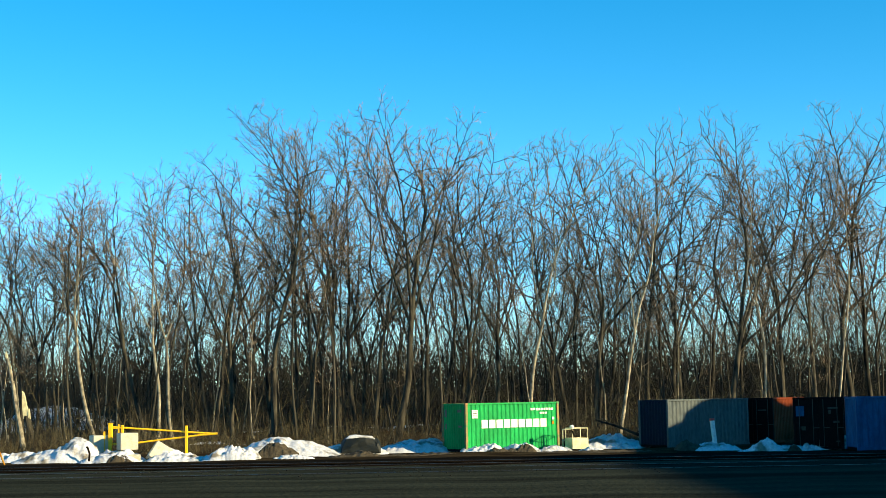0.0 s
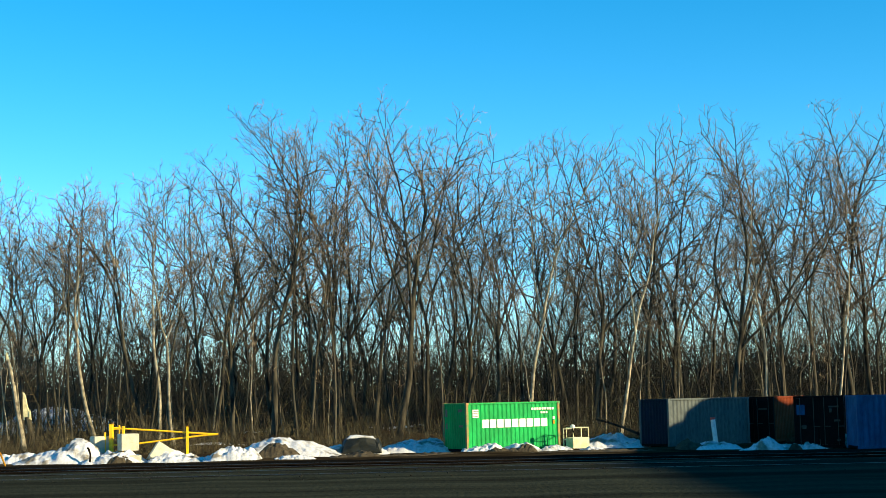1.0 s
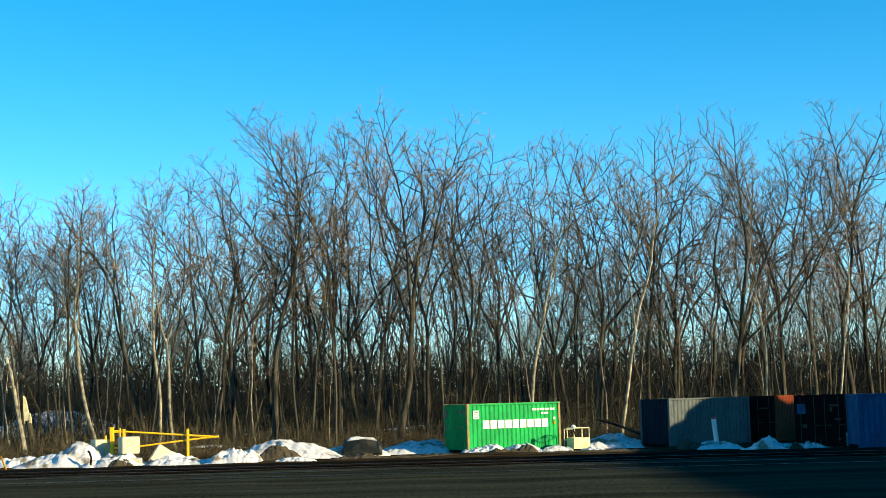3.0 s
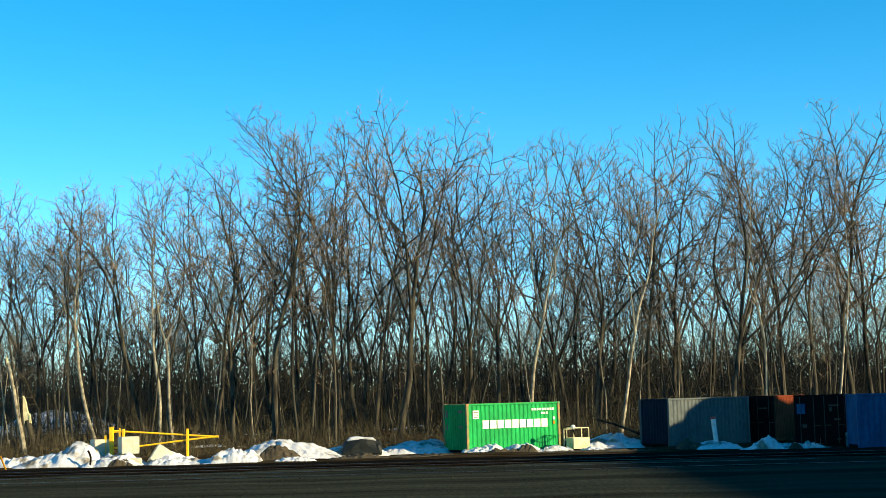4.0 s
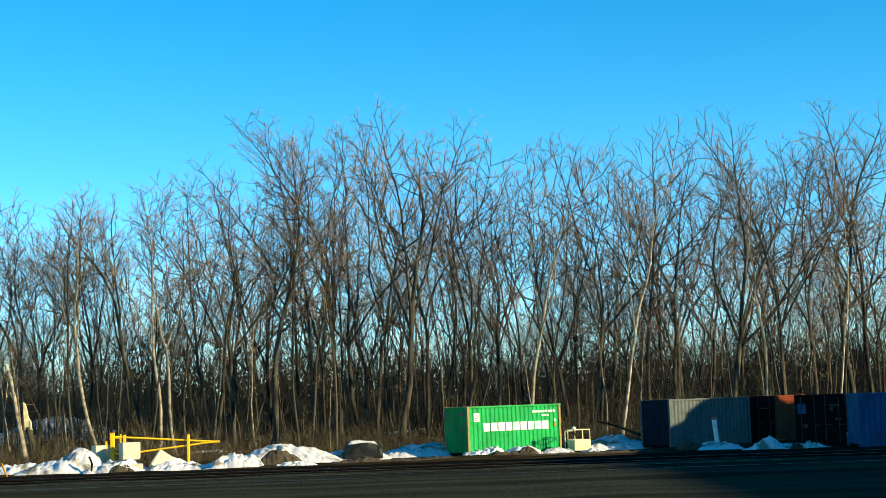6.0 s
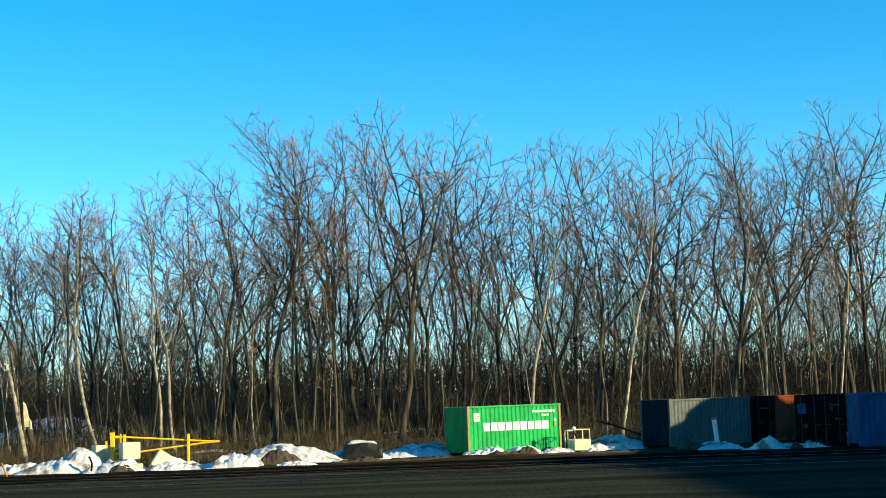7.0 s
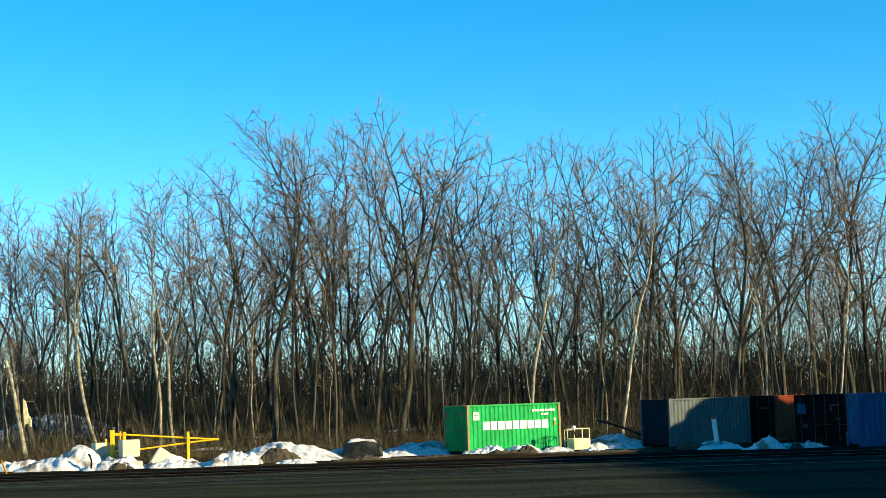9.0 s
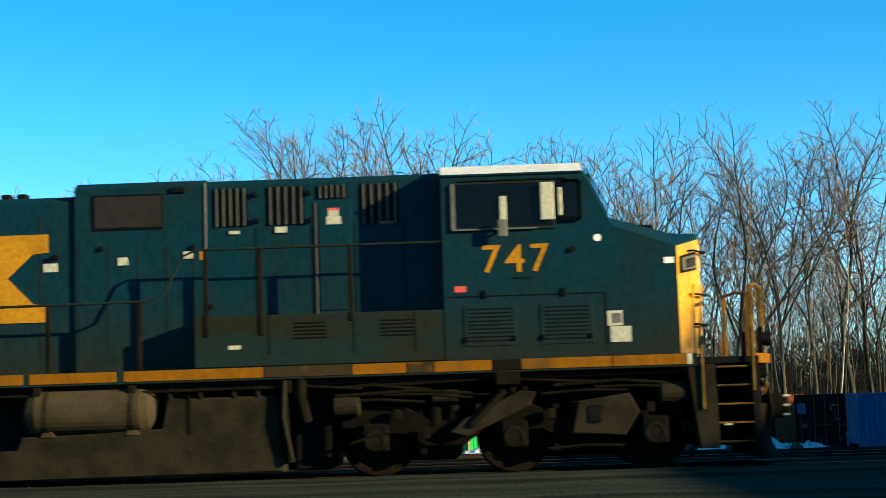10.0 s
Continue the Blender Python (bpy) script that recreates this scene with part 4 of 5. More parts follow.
def cab(L):
    zb = 1.665
    A = section(-0.96, 1.5, zb, 4.40, 1.0, 4.60)
    B = section(1.14, 1.5, zb, 4.40, 1.0, 4.60)
    C = section(1.54, 1.5, zb, 3.58, 1.20, 3.72)
    D = section(2.47, 1.5, zb, 3.24, 0.80, 3.50)
    E_ = section(2.92, 0.58, zb, 3.42, 0.50, 3.50)
    body = bmesh.new()
    for s0, s1 in ((A, B), (B, C), (C, D)):
        strip([s0, s1], 0, 1, body)
        strip([s0, s1], 4, 5, body)
    body.faces.new([body.verts.new(p) for p in A])
    strip([A, [(p[0], p[1], p[2]) for p in D]], 0, 0, body)
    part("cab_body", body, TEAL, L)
    front = bmesh.new()
    strip([B, C], 1, 4, front)
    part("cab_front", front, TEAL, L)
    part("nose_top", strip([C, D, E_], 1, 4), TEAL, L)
    face = strip([D, E_], 0, 1)
    strip([D, E_], 4, 5, face)
    face.faces.new([face.verts.new(p) for p in E_])
    part("nose_front", face, LOCO_YELLOW, L, "bright yellow nose with angled corners")
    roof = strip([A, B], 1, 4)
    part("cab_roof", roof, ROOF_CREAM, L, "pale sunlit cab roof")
    part("drip_rail", box(-0.96, 1.12, -1.525, -1.495, 4.375, 4.405, 0.004), TEAL, L)
    # windshield
    q = [C[2], C[3], B[3], B[2]]
    for u0, u1 in ((0.04, 0.48), (0.52, 0.96)):
        part("windscreen", pane_on(q, u0, u1, 0.12, 0.80, 0.008), GLASS_DARK, L, "dark windscreen glass")
    part("windscreen", pane_on([C[1], C[2], B[2], B[1]], 0.45, 0.93, 0.16, 0.74, 0.008), GLASS_DARK, L, "dark windscreen glass")
    part("wiper", tube([Vector(B[2]) + Vector((0.09, 0.1, -0.08)), Vector(C[3]) + Vector((0.10, -0.7, 0.42))], 0.015, 6), BLACK, L)
    part("visor", box(1.16, 1.30, -1.0, 1.0, 4.40, 4.43, 0.01), TEAL, L)
    # side windows
    for y, s in ((-1.5, -1), (1.5, 1)):
        f = part("window_frame", box(-0.80, 0.72, min(y, y + s * 0.025), max(y, y + s * 0.025), 3.56, 4.28, 0.006), TEAL_DUSTY, L, "worn dusty window frame")
        part("window_sill", box(-0.80, 0.44, y + s * 0.02, y + s * 0.05, 3.56, 3.585, 0.004), GREY_SLAT, f)
        part("window_jamb", box(-0.82, -0.76, y + s * 0.022, y + s * 0.04, 3.58, 4.26, 0.004), GREY_SLAT, f)
        part("pane", box(-0.76, 0.68, y + s * 0.02 - 0.01, y + s * 0.02 + 0.01, 3.61, 4.25), GLASS_DARK, f)
        q0 = part("quarter_window", box(0.78, 1.11, min(y, y + s * 0.02), max(y, y + s * 0.02), 3.66, 4.28, 0.05), GLASS_DARK, L)
        q0.data.materials.append(BLACK)
    part("wind_deflector", box(0.50, 0.70, -1.60, -1.56, 3.68, 4.24, 0.012), CREAM, L, "sunlit cream wind deflector")
    part("wind_deflector", box(0.76, 0.82, -1.58, -1.54, 3.74, 4.16, 0.01), CREAM, L)
    part("window_post", box(-0.10, 0.0, -1.56, -1.528, 3.66, 4.06, 0.006), CREAM, L)
    m = part("mirror", box(-0.14, 0.0, -1.68, -1.62, 3.44, 3.70, 0.015), GREY_SLAT, L, "small box mirror below the window")
    part("mirror_arm", tube([(-0.07, -1.5, 3.56), (-0.07, -1.64, 3.52)], 0.015, 6), BLACK, L)
    part("shade_strip", box(-0.7, 0.9, -1.53, -1.505, 4.29, 4.31, 0.003), BLACK, L)
    # number and stickers
    words("747", 0.58, pose(0.10, -1.506, 2.94), MARK_YELLOW, L, "number", "yellow road number")
    for x0, x1, z0, z1, mt in ((0.06, 0.34, 2.84, 2.855, GRIME), (-0.80, -0.63, 2.66, 2.75, RED), (2.28, 2.42, 2.99, 3.08, WHITE), (1.42, 1.64, 2.10, 2.32, CREAM), (1.46, 1.76, 1.86, 2.09, CREAM)):
        part("sticker", box(x0, x1, -1.510, -1.495, z0, z1), mt, L)
    part("sticker", box(1.48, 1.62, -1.514, -1.50, 2.14, 2.28, 0.004), GREY_SLAT, L)
    part("badge", lathe([(0.055, 0), (0.055, 0.012)], "y", 20, centre=(1.32, -1.512, 3.40)), WHITE, L, "oval white badge").scale = (1, 1, 1)
    part("door_latch", lathe([(0.05, 0), (0.03, 0.03)], "y", 12, centre=(0.94, -1.53, 3.24)), BLACK, L)
    # louvred lower doors
    for x0 in (-0.66, 0.46):
        d = part("louvre_door", box(x0 - 0.02, x0 + 0.76, -1.512, -1.495, 1.86, 2.48, 0.006), TEAL, L)
        for k in range(9):
            z = 1.93 + k * 0.058
            part("slot", box(x0 + 0.05, x0 + 0.70, -1.518, -1.508, z, z + 0.018), BLACK, d)
        for zx in (x0 + 0.02, x0 + 0.72):
            part("latch", box(zx - 0.02, zx + 0.02, -1.54, -1.51, 1.93, 2.0, 0.006), BLACK, d)
    part("seam", box(-0.94, 1.40, -1.508, -1.496, 2.585, 2.60), BLACK, L)
    for x in (-0.36, 0.80):
        part("hinge", box(x - 0.03, x + 0.03, -1.53, -1.5, 2.56, 2.68, 0.008), BLACK, L)
    part("seam", box(1.395, 1.41, -1.508, -1.496, 1.82, 2.6), BLACK, L)
    # nose fittings on the angled facet and the middle face
    for s in (-1, 1):
        q = [D[0], E_[0], E_[1], D[1]] if s < 0 else [E_[5], D[5], D[4], E_[4]]
        bd = part("number_board", pane_on(q, 0.08, 0.78, 0.74, 0.90, 0.02), BLACK, L)
        part("board_face", pane_on(q, 0.12, 0.74, 0.76, 0.88, 0.036), GREY_SLAT, bd, "dull grey number board")
        for u in (0.26, 0.41, 0.56):
            part("digit_bar", pane_on(q, u, u + 0.07, 0.78, 0.86, 0.052), BLACK, bd)
        # no fitting: a black pane that paints shade low on the facet
        part("facet_shade", pane_on(q, 0.82, 0.99, 0.02, 0.16, 0.01), BLACK, L)
    part("logo", box(2.922, 2.932, -0.5, 0.5, 2.65, 3.05, 0.0), LOGO_BLUE, L, "dark blue logo shape")
    part("logo_gap", box(2.930, 2.938, -0.3, 0.3, 2.77, 2.93, 0.0), LOCO_YELLOW, L)
    part("nose_door", box(2.918, 2.935, -0.32, 0.32, 1.85, 2.62, 0.01), LOCO_YELLOW, L)
    part("headlight_case", box(2.918, 2.98, -0.16, 0.16, 3.0, 3.40, 0.02), BLACK, L)
    for z in (3.10, 3.30):
        part("headlight", lathe([(0.085, 0), (0.08, 0.02), (0.03, 0.03)], "x", 18, centre=(2.98, 0, z)), LAMP, L, "round headlight lens")
    for z in (2.1, 2.55, 3.2):
        part("grab_iron", tube([(2.68, -1.06, z), (2.78, -1.10, z), (3.00, -0.64, z), (2.90, -0.58, z)], 0.018, 6), BLACK, L)
    for y in (-1.28, -0.95):
        part("brace_rod", tube([(2.64 + (1.28 + y) * 0.5, y, 1.75), (2.74 + (1.28 + y) * 0.5, y + 0.12, 2.70)], 0.02, 6), LOCO_YELLOW, L)
    # roof fittings
    part("antenna_frame", tube([(0.95, -0.3, 4.60), (0.95, -0.3, 4.70), (0.70, -0.3, 4.70)], 0.018, 6), BLACK, L)
    part("horn", lathe([(0.03, 0), (0.04, 0.2), (0.08, 0.28)], "x", 12, centre=(0.1, 0.3, 4.68)), GREY_SLAT, L)
    part("nose_hatch", box(2.0, 2.25, -0.5, -0.2, 3.58, 3.68, 0.02), BLACK, L)


def hood(L):
    zt = 4.54

    def body(name, x0, x1, w, top, label=""):
        part(name, strip([section(x0, w, 1.66, top - 0.10, w - 0.14, top), section(x1, w, 1.66, top - 0.10, w - 0.14, top)], 0, 5), TEAL, L, label)
        for x in (x0, x1):
            part("bulkhead", strip([[(x, -w, 1.66), (x, -w, top - 0.10), (x, -w + 0.14, top)], [(x, w, 1.66), (x, w, top - 0.10), (x, w - 0.14, top)]], 0, 2), TEAL, L)
    body("engine_hood", -4.55, -0.965, 0.92, zt)
    body("radiator_hood", -6.56, -4.56, 0.95, zt + 0.02)
    body("long_hood", -13.2, -6.57, 0.90, zt - 0.16)
    body("rear_hood", -17.0, -13.21, 1.35, zt - 0.05)
    Y = -0.92
    # vents with upright slats
    for x0, x1, z0, z1, n in ((-4.44, -3.92, 3.82, 4.40, 5), (-3.62, -3.05, 3.82, 4.40, 5), (-2.86, -2.40, 4.20, 4.40, 5), (-2.20, -1.62, 3.78, 4.40, 5)):
        v = part("vent", box(x0, x1, Y - 0.012, Y + 0.01, z0, z1), BLACK, L)
        for k in range(n):
            x = x0 + 0.05 + (x1 - x0 - 0.1) * k / (n - 1)
            part("slat", box(x - 0.015, x + 0.015, Y - 0.035, Y - 0.012, z0, z1, 0.005), SLAT_DARK, v)
    part("screen_frame", box(-6.28, -5.20, -0.97, -0.945, 3.82, 4.36, 0.006), BLACK, L)
    part("screen", box(-6.25, -5.23, -0.975, -0.94, 3.86, 4.33), SCREEN, L, "dull brown intake screen")
    # doors, seams and grab rails
    for x in (-4.60, -3.80, -2.95, -2.30, -1.55):
        part("door_seam", box(x - 0.008, x + 0.008, Y - 0.006, Y + 0.01, 2.45, 3.80), BLACK, L)
    part("door_strip", box(-2.90, -2.87, Y - 0.02, Y, 2.45, 4.14, 0.005), SLAT_DARK, L)
    part("hood_door", box(-2.84, -2.34, Y - 0.018, Y, 2.5, 4.14, 0.006), TEAL, L)
    part("edge_strip", box(-4.575, -4.545, -0.97, -0.94, 3.3, 4.50, 0.006), GREY_SLAT, L)
    for x in (-6.50, -6.05, -5.6, -5.15, -4.75):
        part("door_seam", box(x - 0.009, x + 0.009, -0.957, -0.945, 1.95, 3.6, 0.002), TEAL_DUSTY, L)
    for x in (-7.1, -7.8, -8.6, -9.5, -10.4, -11.3, -12.2):
        part("door_seam", box(x - 0.012, x + 0.012, -0.908, -0.895, 1.95, 4.1, 0.002), TEAL_DUSTY, L)
    for x, z, w, h, mt in ((-2.72, 3.80, 0.22, 0.12, CREAM), (-2.69, 3.92, 0.16, 0.09, CREAM), (-2.70, 4.01, 0.18, 0.04, RED), (-4.20, 3.70, 0.15, 0.05, CREAM), (-3.50, 3.70, 0.17, 0.09, CREAM), (-1.9, 3.78, 0.18, 0.04, GREY_SLAT)):
        part("sticker", box(x, x + w, Y - 0.026, Y, z, z + h), mt, L)
    for x, z, w, h in ((-5.90, 3.28, 0.15, 0.12), (-4.90, 3.35, 0.14, 0.11)):
        part("sticker", box(x, x + w, -0.968, -0.94, z, z + h), CREAM, L)
    part("sticker", box(-7.05, -6.84, -0.918, -0.89, 3.22, 3.35), CREAM, L)
    for x, z in ((-6.15, 3.55), (-4.75, 3.52), (-3.8, 4.3), (-3.78, 3.9), (-2.98, 4.3), (-2.96, 3.88), (-6.85, 3.45), (-4.5, 2.62)):
        part("latch", box(x - 0.035, x + 0.035, -0.99, -0.90, z - 0.04, z + 0.03, 0.008), BLACK, L)
    part("hood_lamp", box(-5.08, -4.86, -0.99, -0.94, 4.36, 4.44, 0.01), BLACK, L)
    # yellow logo block with a notch
    part("logo_block", plate([(-9.2, 3.80), (-6.98, 3.80), (-6.98, 3.52), (-7.22, 3.50), (-7.61, 3.14), (-7.22, 2.74), (-6.96, 2.72), (-6.96, 2.46), (-9.2, 2.46)], -0.912, -0.89), MARK_YELLOW, L, "large yellow logo shape with a notch")
    # things on the long hood's top
    for x in (-7.75, -7.5):
        part("lifting_lug", box(x - 0.06, x + 0.1, -0.6, -0.4, zt - 0.17, zt - 0.06, 0.02), BLACK, L)
    part("exhaust", box(-8.9, -8.1, -0.3, 0.3, zt - 0.17, zt + 0.0, 0.03), BLACK, L)
    # equipment box along the walkway
    part("equipment_box", box(-4.66, -0.965, -1.49, -0.925, 1.67, 2.42, 0.012), TEAL_DUSTY, L, "dusty brown equipment box below the walkway")
    for x0 in (-3.18, -1.90):
        for k in range(5):
            z = 2.06 + k * 0.055
            part("louvre", box(x0, x0 + 0.48, -1.500, -1.488, z, z + 0.02, 0.002), BLACK, L)
    for x in (-3.55, -2.3, -1.4):
        part("box_seam", box(x - 0.006, x + 0.006, -1.496, -1.485, 1.82, 2.44), BLACK, L)
    part("sticker", box(-4.15, -3.97, -1.496, -1.48, 1.93, 1.99), CREAM, L)
    part("box_far", box(-4.66, -0.965, 0.925, 1.49, 1.67, 2.42, 0.012), TEAL_DUSTY, L)
    # handrails of the walkway
    H = -1.47
    rails = [[(-16.8, H, 2.62), (-5.35, H, 2.68), (-5.12, H, 2.78), (-4.80, H, 3.34), (-4.62, H, 3.42), (-1.0, H, 3.42), (-0.95, -1.5, 3.42)]]
    for r in rails:
        part("handrail", tube(r, 0.02, 8), TEAL_DUSTY, L)
    for x, z0, z1 in ((-5.47, 1.67, 2.68), (-4.48, 2.12, 3.42), (-3.67, 2.12, 3.42), (-2.33, 2.3, 3.42), (-6.83, 1.67, 2.66), (-9.2, 1.67, 2.64), (-11.7, 1.67, 2.64), (-14.2, 1.67, 2.63)):
        part("stanchion", box(x - 0.032, x + 0.032, H - 0.035, H + 0.02, z0, z1, 0.008), GRIME, L)
    part("yellow_tag", box(-4.56, -4.48, H - 0.03, H + 0.0, 3.26, 3.40, 0.01), MARK_YELLOW, L)


def frame_and_tank(L):
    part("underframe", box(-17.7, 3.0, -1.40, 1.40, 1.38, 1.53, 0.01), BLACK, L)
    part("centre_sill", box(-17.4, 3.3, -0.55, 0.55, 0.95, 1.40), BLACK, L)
    part("deck", box(-17.7, 2.70, -1.515, 1.515, 1.47, 1.664, 0.008), TEAL_DUSTY, L)
    for x0, x1, mt in ((-17.6, -13, STRIPE), (-12.98, -7.2, STRIPE), (-7.1, -5.82, STRIPE), (-5.70, -3.65, STRIPE), (-3.63, -2.35, STRIPE_DIRTY), (-2.33, -1.55, STRIPE), (-1.53, -1.15, STRIPE_DIRTY), (-1.13, -0.30, STRIPE), (-0.28, 0.12, GRIME), (0.14, 1.45, STRIPE), (1.47, 2.54, STRIPE), (2.55, 2.62, CREAM)):
        part("side_stripe", box(x0, x1, -1.528, -1.505, 1.505, 1.658, 0.004), mt, L, "worn orange yellow side stripe" if mt is STRIPE else "")
    part("jacking_pad", box(-0.25, 0.10, -1.54, -1.35, 1.28, 1.49, 0.02), GRIME, L)
    for x in (-7.0, -5.6, -3.3):
        part("bracket", box(x - 0.06, x + 0.06, -1.5, -1.3, 1.26, 1.47, 0.02), GRIME, L)
    # fuel tank in two steps, with the air reservoir on the lower one
    part("fuel_tank", plate([(-12.2, 0.12), (-12.2, 0.50), (-7.28, 0.52), (-7.26, 0.74), (-5.12, 0.78), (-5.10, 1.24), (-3.46, 1.24), (-3.38, 0.12), (-7.3, 0.12)], -1.42, 1.42, bevel=0.03), TAN_GRIME, L, "dirty brown fuel tank")
    part("tank_end", box(-3.42, -3.30, -1.48, -1.30, 0.24, 1.36, 0.02), GRIME, L)
    part("tank_pipe", tube([(-3.34, -1.5, 1.45), (-3.36, -1.52, 0.9), (-3.24, -1.5, 0.26)], 0.035, 8), TAN_GRIME, L)
    part("tank_seam", box(-4.78, -4.74, -1.435, -1.41, 0.72, 1.28), GRIME_DARK, L)
    part("air_reservoir", lathe([(0.02, -7.24), (0.18, -7.22), (0.30, -7.14), (0.345, -7.02), (0.345, -5.48), (0.30, -5.36), (0.18, -5.28), (0.02, -5.26)], "x", 28, centre=(0, -1.25, 1.095)), RESERVOIR, L, "round tan dusty air reservoir")
    # added black backing that keeps the gap behind the reservoir dark
    part("gap_backing", box(-12.0, -5.28, -0.7, 0.7, 0.5, 1.42), BLACK, L)
    for x in (-6.86, -5.60):
        part("reservoir_band", lathe([(0.352, x - 0.03), (0.352, x + 0.03)], "x", 28, centre=(0, -1.25, 1.095)), TAN_GRIME, L)
        part("reservoir_foot", plate([(x - 0.11, 0.72), (x + 0.11, 0.72), (x + 0.05, 0.86), (x - 0.05, 0.86)], -1.44, -0.9, bevel=0.01), RESERVOIR, L)
    # added black block that darkens the gap between tank and bogie
    part("gap_block", box(-3.26, -2.72, -1.0, 1.0, 0.12, 1.5, 0.03), BLACK, L)
    for x in (-5.05, -4.6, -4.1, -3.75):
        part("filler", tube([(x, -1.36, 1.22), (x - 0.02, -1.38, 1.31), (x + 0.08, -1.32, 1.39)], 0.06, 8), GRIME, L)
    part("side_pipe", tube([(-7.9, -1.44, 1.34), (-3.0, -1.44, 1.36), (-2.2, -1.4, 1.30)], 0.022, 6), GRIME, L)
    for x0, x1, z in ((-2.9, -1.2, 1.30), (-2.6, -0.2, 1.20), (-1.9, 1.3, 1.34), (0.6, 2.6, 1.26)):
        part("side_pipe", tube([(x0, -1.36, z), ((x0 + x1) / 2, -1.38, z + 0.05), (x1, -1.34, z - 0.05)], 0.026, 6), GRIME, L)
    part("sand_pipe", tube([(-3.1, -1.42, 1.5), (-3.12, -1.44, 1.2), (-3.05, -1.3, 0.85)], 0.09, 8), GRIME, L)


def truck(L, x0, turn):
    """A three-axle bogie with its side frames, springs and brake gear."""
    T = new("truck")
    T.parent = L
    T.matrix_local = pose(x0, 0, 0)
    half = [(-2.55, 0.72), (-2.55, 0.96), (-2.1, 1.02), (-1.55, 1.00), (-1.2, 0.78), (-0.55, 0.78), (-0.2, 1.0), (0.25, 1.02), (0.7, 0.78), (1.2, 0.72), (1.6, 0.98), (2.2, 1.0), (2.5, 0.92), (2.5, 0.70), (1.75, 0.62), (1.25, 0.42), (0.75, 0.42), (0.45, 0.66), (-0.45, 0.66), (-0.75, 0.42), (-1.3, 0.42), (-1.6, 0.64)]
    for y in (-1.22, 1.08):
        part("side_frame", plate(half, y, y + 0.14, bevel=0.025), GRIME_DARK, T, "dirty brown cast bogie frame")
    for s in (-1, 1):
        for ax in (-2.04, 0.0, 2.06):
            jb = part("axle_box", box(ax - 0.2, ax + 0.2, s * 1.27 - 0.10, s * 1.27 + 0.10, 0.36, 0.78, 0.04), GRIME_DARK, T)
            part("axle_cap", lathe([(0.16, 0), (0.15, 0.02), (0.11, 0.022), (0.10, 0.01), (0.03, 0.012)], "y", 20, centre=(0, 0, 0)), GRIME, jb).matrix_local = pose(ax, s * 1.37, 0.53, 0, 0, 180 if s < 0 else 0)
        part("link_arm", plate([(-0.95, 0.62), (-0.7, 0.55), (0.25, 0.98), (0.35, 1.18), (0.1, 1.2), (-0.75, 0.80)], s * 1.33 - 0.07, s * 1.33 + 0.07, bevel=0.02), TAN_GRIME, T)
        part("gusset", plate([(0.85, 0.55), (1.62, 0.50), (1.85, 0.85), (1.7, 1.12), (0.95, 1.02)], s * 1.31 - 0.06, s * 1.31 + 0.06, bevel=0.02), TAN_GRIME, T)
        part("gusset_hole", box(1.1, 1.28, s * 1.38 - 0.01, s * 1.38 + 0.01, 0.70, 0.95, 0.02), BLACK, T)
        for x, r, z in ((-2.45, 0.16, 1.05), (-1.0, 0.10, 1.15), (2.35, 0.17, 1.1)):
            part("brake_cylinder", lathe([(r * 0.7, -0.2), (r, -0.17), (r, 0.17), (r * 0.7, 0.2)], "x", 16, centre=(x, s * 1.28, z)), TAN_GRIME, T)
        for x in (-1.02, 1.03):
            for dx in (-0.13, 0.13):
                part("spring", lathe([(0.09, 0.74), (0.09, 1.02)], "z", 12, centre=(x + dx, s * 1.16, 0)), GRIME_DARK, T)
        for x in (-2.75, -1.35, 0.62, 2.72):
            part("brake_hanger", box(x - 0.05, x + 0.05, s * 1.12 - 0.05, s * 1.12 + 0.05, 0.30, 1.05, 0.015), GRIME_DARK, T)
            part("brake_shoe", box(x - 0.09, x + 0.09, s * 0.78 - 0.06, s * 0.78 + 0.06, 0.35, 0.75, 0.03), GRIME_DARK, T)
        for x0, z0, x1, z1 in ((-2.6, 1.12, -1.3, 1.08), (-1.9, 1.2, -0.6, 1.12), (0.4, 1.14, 1.7, 1.16), (1.2, 1.22, 2.6, 1.16), (-2.4, 0.5, -1.7, 0.66), (0.5, 0.34, 1.6, 0.36)):
            part("brake_rod", tube([(x0, s * 1.36, z0), ((x0 + x1) / 2, s * 1.38, (z0 + z1) / 2 + 0.03), (x1, s * 1.36, z1)], 0.022, 6), GRIME, T)
        for x, z in ((-1.7, 0.9), (-1.3, 0.62), (-0.5, 0.95), (0.55, 0.85), (2.0, 0.9), (2.5, 0.6)):
            part("clevis", box(x - 0.06, x + 0.06, s * 1.34 - 0.05, s * 1.34 + 0.05, z - 0.08, z + 0.08, 0.015), GRIME, T)
        part("sand_hose", tube([(2.75, s * 1.2, 1.2), (2.78, s * 1.1, 0.7), (2.62, s * 0.85, 0.15)], 0.025, 6), BLACK, T)
        part("damper", tube([(-0.62, s * 1.4, 0.72), (-0.12, s * 1.4, 1.22)], 0.06, 8), GRIME, T)
        for x in (-0.18, 0.0, 0.18):
            part("bolt", box(x - 0.04, x + 0.04, s * 1.3 - 0.08, s * 1.3 + 0.08, 1.16, 1.26, 0.01), GRIME_DARK, T)
    for ax in (-2.04, 0.0, 2.06):
        d = -1 if ax > 1 else 1
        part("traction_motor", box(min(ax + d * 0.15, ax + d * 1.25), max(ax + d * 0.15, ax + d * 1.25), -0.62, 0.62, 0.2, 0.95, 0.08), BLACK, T)
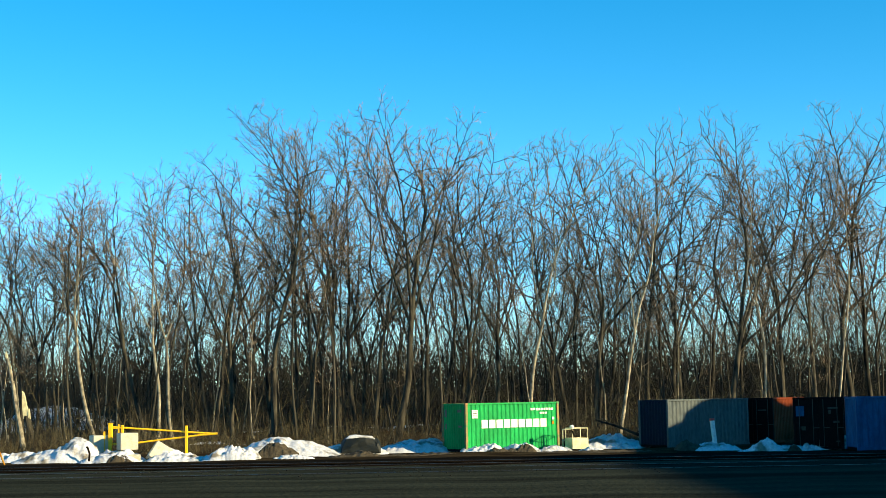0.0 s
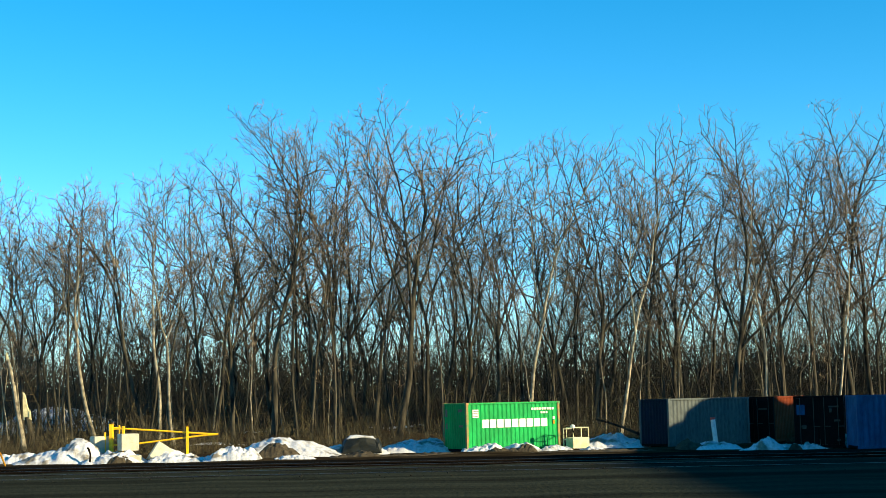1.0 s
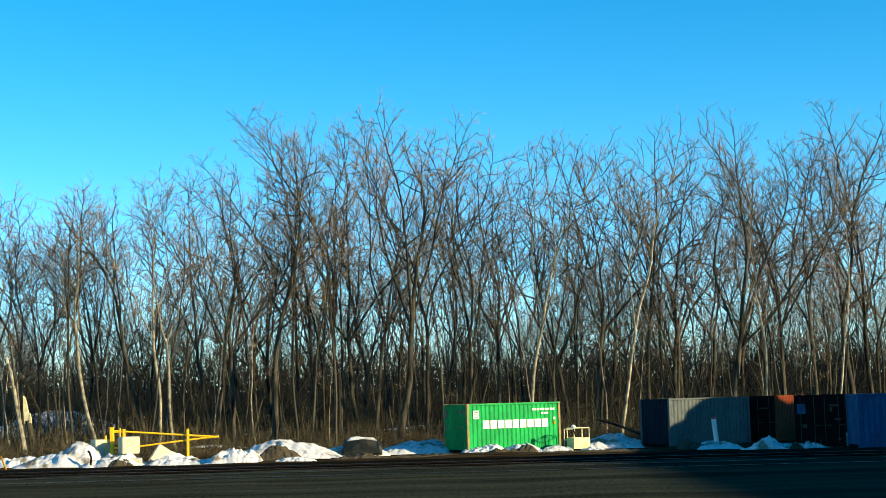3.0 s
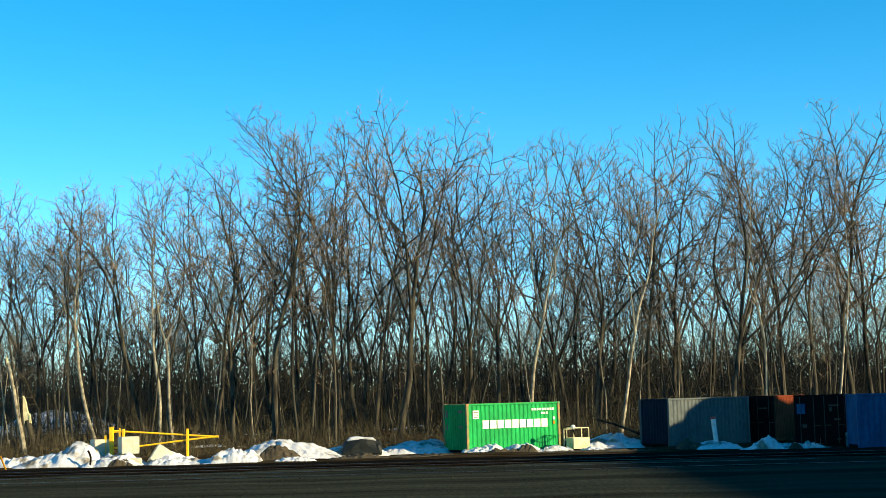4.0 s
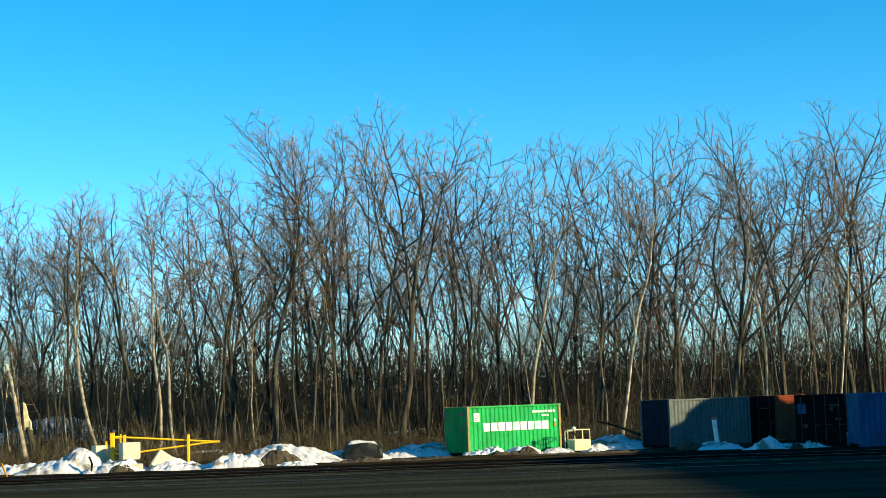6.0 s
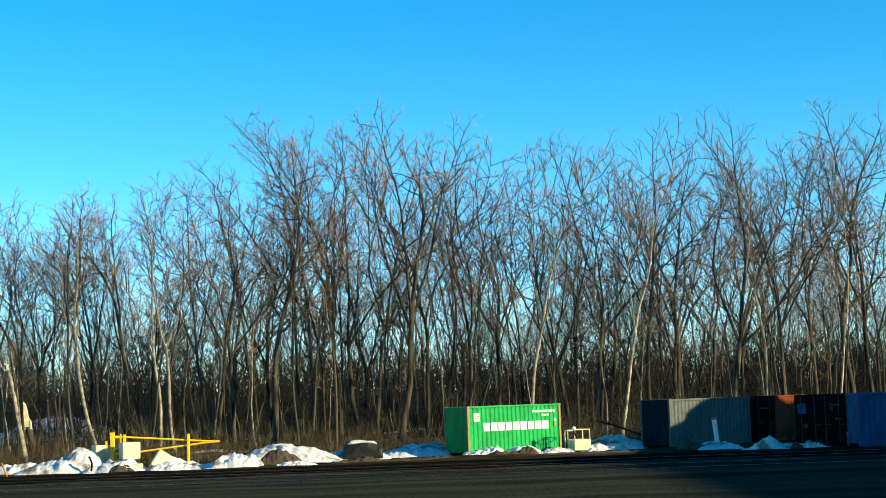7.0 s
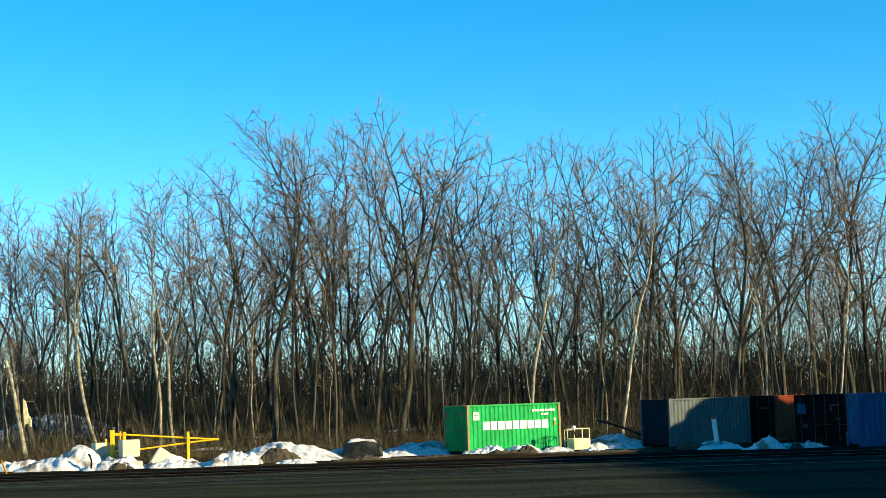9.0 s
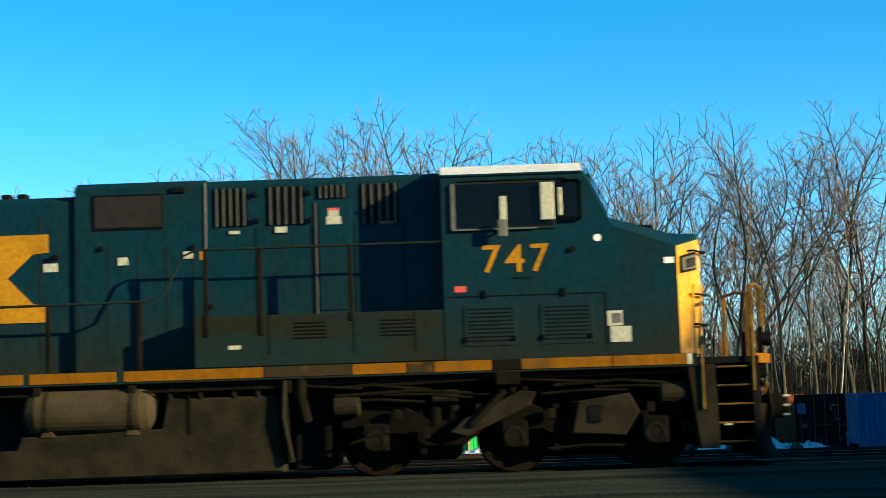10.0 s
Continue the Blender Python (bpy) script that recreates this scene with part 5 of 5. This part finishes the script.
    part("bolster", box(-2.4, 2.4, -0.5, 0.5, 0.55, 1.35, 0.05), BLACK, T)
    sets = []
    for ax in (-2.04, 0.0, 2.06):
        w = new("wheelset")
        w.parent = T
        w.matrix_local = pose(ax, 0, 0.53)
        sets.append((w, ax))
        part("axle", lathe([(0.09, -1.15), (0.09, 1.15)], "y", 14), GRIME_DARK, w)
        for s in (-1, 1):
            pr = [(0.12, s * 0.86), (0.16, s * 0.82), (0.42, s * 0.80), (0.44, s * 0.83), (0.515, s * 0.83), (0.53, s * 0.82), (0.53, s * 0.72), (0.56, s * 0.69), (0.55, s * 0.67), (0.40, s * 0.69), (0.12, s * 0.69)]
            part("wheel", lathe(pr, "y", 36), RUST, w, "worn steel wheel")
    return sets


def front_end(L):
    part("platform", box(2.70, 3.60, -1.46, 1.46, 1.50, 1.60, 0.01), BLACK, L)
    bow = [(3.56, -1.42), (3.90, -0.70), (3.94, 0.0), (3.90, 0.70), (3.56, 1.42)]
    ep = strip([[(u, y, 1.50), (u, y, 1.64), (u - 0.06, y, 1.64), (u - 0.06, y, 1.50)] for u, y in bow], 0, 3)
    part("end_plate", ep, STRIPE, L, "orange yellow bowed end plate")
    part("foot_plate", strip([[(3.5, y, 1.58), (u - 0.03, y, 1.58), (u - 0.03, y, 1.52), (3.5, y, 1.52)] for u, y in bow], 0, 3), BLACK, L)
    part("anticlimber", box(3.58, 3.84, -0.8, 0.8, 1.28, 1.49, 0.03), GRIME_DARK, L)
    for s in (-1, 1):
        y0, y1 = (-1.50, -0.85) if s < 0 else (0.85, 1.50)
        yo = -1.50 if s < 0 else 1.47
        part("step_panel", plate([(2.70, 0.28), (2.98, 0.28), (2.94, 1.50), (2.55, 1.50), (2.62, 1.0)], y0, y1, bevel=0.01), TAN_GRIME, L)
        part("step_panel", plate([(3.50, 0.14), (3.60, 0.14), (3.58, 1.50), (3.46, 1.50)], y0, y1, bevel=0.01), BLACK, L)
        part("step_back", box(2.95, 3.5, -0.9 if s < 0 else 0.86, -0.86 if s < 0 else 0.9, 0.3, 1.49), BLACK, L)
        for z in (0.38, 0.65, 0.92, 1.19, 1.46):
            t = part("step", box(2.95, 3.50, y0, y1, z - 0.03, z, 0.006), GRIME_DARK, L)
            part("tread_edge", box(2.97, 3.48, yo, yo + 0.03, z - 0.02, z + 0.004), WORN_YELLOW, t, "worn yellow step edge")
        part("step_lamp", box(3.05, 3.16, yo, yo + 0.04, 0.60, 0.64, 0.008), CREAM, L)
        for x, z0, z1 in ((2.76, 0.85, 1.78), (3.50, 1.1, 2.0)):
            part("grab_rail", tube([(x, s * 1.52, z0), (x, s * 1.53, z1)], 0.022, 8), WORN_YELLOW, L)
        for x, y in ((3.54, 1.28), (3.80, 0.60)):
            part("post", box(x - 0.035, x + 0.035, s * y - 0.06, s * y + 0.06, 1.58, 2.66, 0.012), WORN_YELLOW, L)
        part("top_rail", tube([(3.54, s * 1.28, 2.64), (3.68, s * 0.95, 2.68), (3.80, s * 0.60, 2.64)], 0.025, 8), WORN_YELLOW, L)
        part("gate_panel", box(3.72, 3.78, s * 0.78 - 0.14, s * 0.72 + 0.14, 1.62, 2.05, 0.03), BLACK, L)
        dl = part("ditch_light", lathe([(0.10, -0.1), (0.11, 0.0), (0.11, 0.05)], "x", 18, centre=(3.84, s * 0.85, 1.86)), BLACK, L)
        part("lens", lathe([(0.09, 0.052), (0.07, 0.06)], "x", 18, centre=(3.84, s * 0.85, 1.86)), LAMP, dl, "white ditch light lens")
    # plough, coupler, hoses
    bm = bmesh.new()
    rows = []
    for u, y in ((3.50, -1.38), (3.80, -0.75), (4.02, 0.0), (3.80, 0.75), (3.50, 1.38)):
        rows.append([(u + 0.10, y, 0.09), (u - 0.02, y, 0.30), (u - 0.06, y, 0.62), (u - 0.02, y, 0.90)])
    strip(rows, 0, 3, bm)
    strip([[(p[0] - 0.05, p[1], p[2]) for p in r] for r in rows], 0, 3, bm)
    part("snow_plough", bm, GRIME, L, "dirty curved snow plough")
    part("pilot", box(3.36, 3.55, -1.30, 1.30, 0.5, 1.49, 0.03), GRIME_DARK, L)
    part("drawbar", box(3.5, 3.98, -0.14, 0.14, 0.74, 0.98, 0.03), GRIME_DARK, L)
    part("coupler", plate([(3.9, 0.66), (4.16, 0.66), (4.24, 0.76), (4.24, 0.98), (4.1, 1.06), (3.9, 1.02)], -0.2, 0.2, bevel=0.04), GRIME, L, "knuckle coupler")
    for y in (-0.62, -0.45, 0.45, 0.62):
        part("hose", tube([(3.62, y, 1.35), (3.86, y, 1.15), (3.90, y, 0.8), (3.82, y + 0.05, 0.5)], 0.032, 8), BLACK, L)
    part("uncoupling_lever", tube([(3.72, -1.35, 1.2), (3.80, -0.6, 1.05), (3.86, -0.1, 1.12)], 0.018, 6), MARK_YELLOW, L)
    for z in (0.7, 0.84, 0.98):
        part("hose_fitting", box(4.10, 4.20, -0.5, -0.4, z, z + 0.04, 0.01), CREAM, L)
    part("rear_coupler", box(-18.3, -17.6, -0.2, 0.2, 0.7, 1.0, 0.05), GRIME_DARK, L)


loco = empty("locomotive", track_pose(TRACK), "dark teal freight locomotive with yellow nose and road number, running", "locomotive")
cab(loco)
hood(loco)
frame_and_tank(loco)
front_end(loco)
wheelsets = truck(loco, 0.0, 0) + truck(loco, -14.2, 0)

# ---------- what moves ----------
SPEED, LAST = 19.2, 1.0


def motions():
    """The locomotive runs past at a steady speed; its wheels roll."""
    walk(loco, [(t, track_pose(TRACK, LAST - SPEED * (10.0 - t))) for t in (0.0, 2.5, 5.0, 7.5, 9.0, 9.5, 10.0)])
    for w, ax in wheelsets:
        walk(w, [(k / 30, pose(ax, 0, 0.53, 0, math.degrees(SPEED * k / 30 / 0.53), 0)) for k in range(301)])


motions()
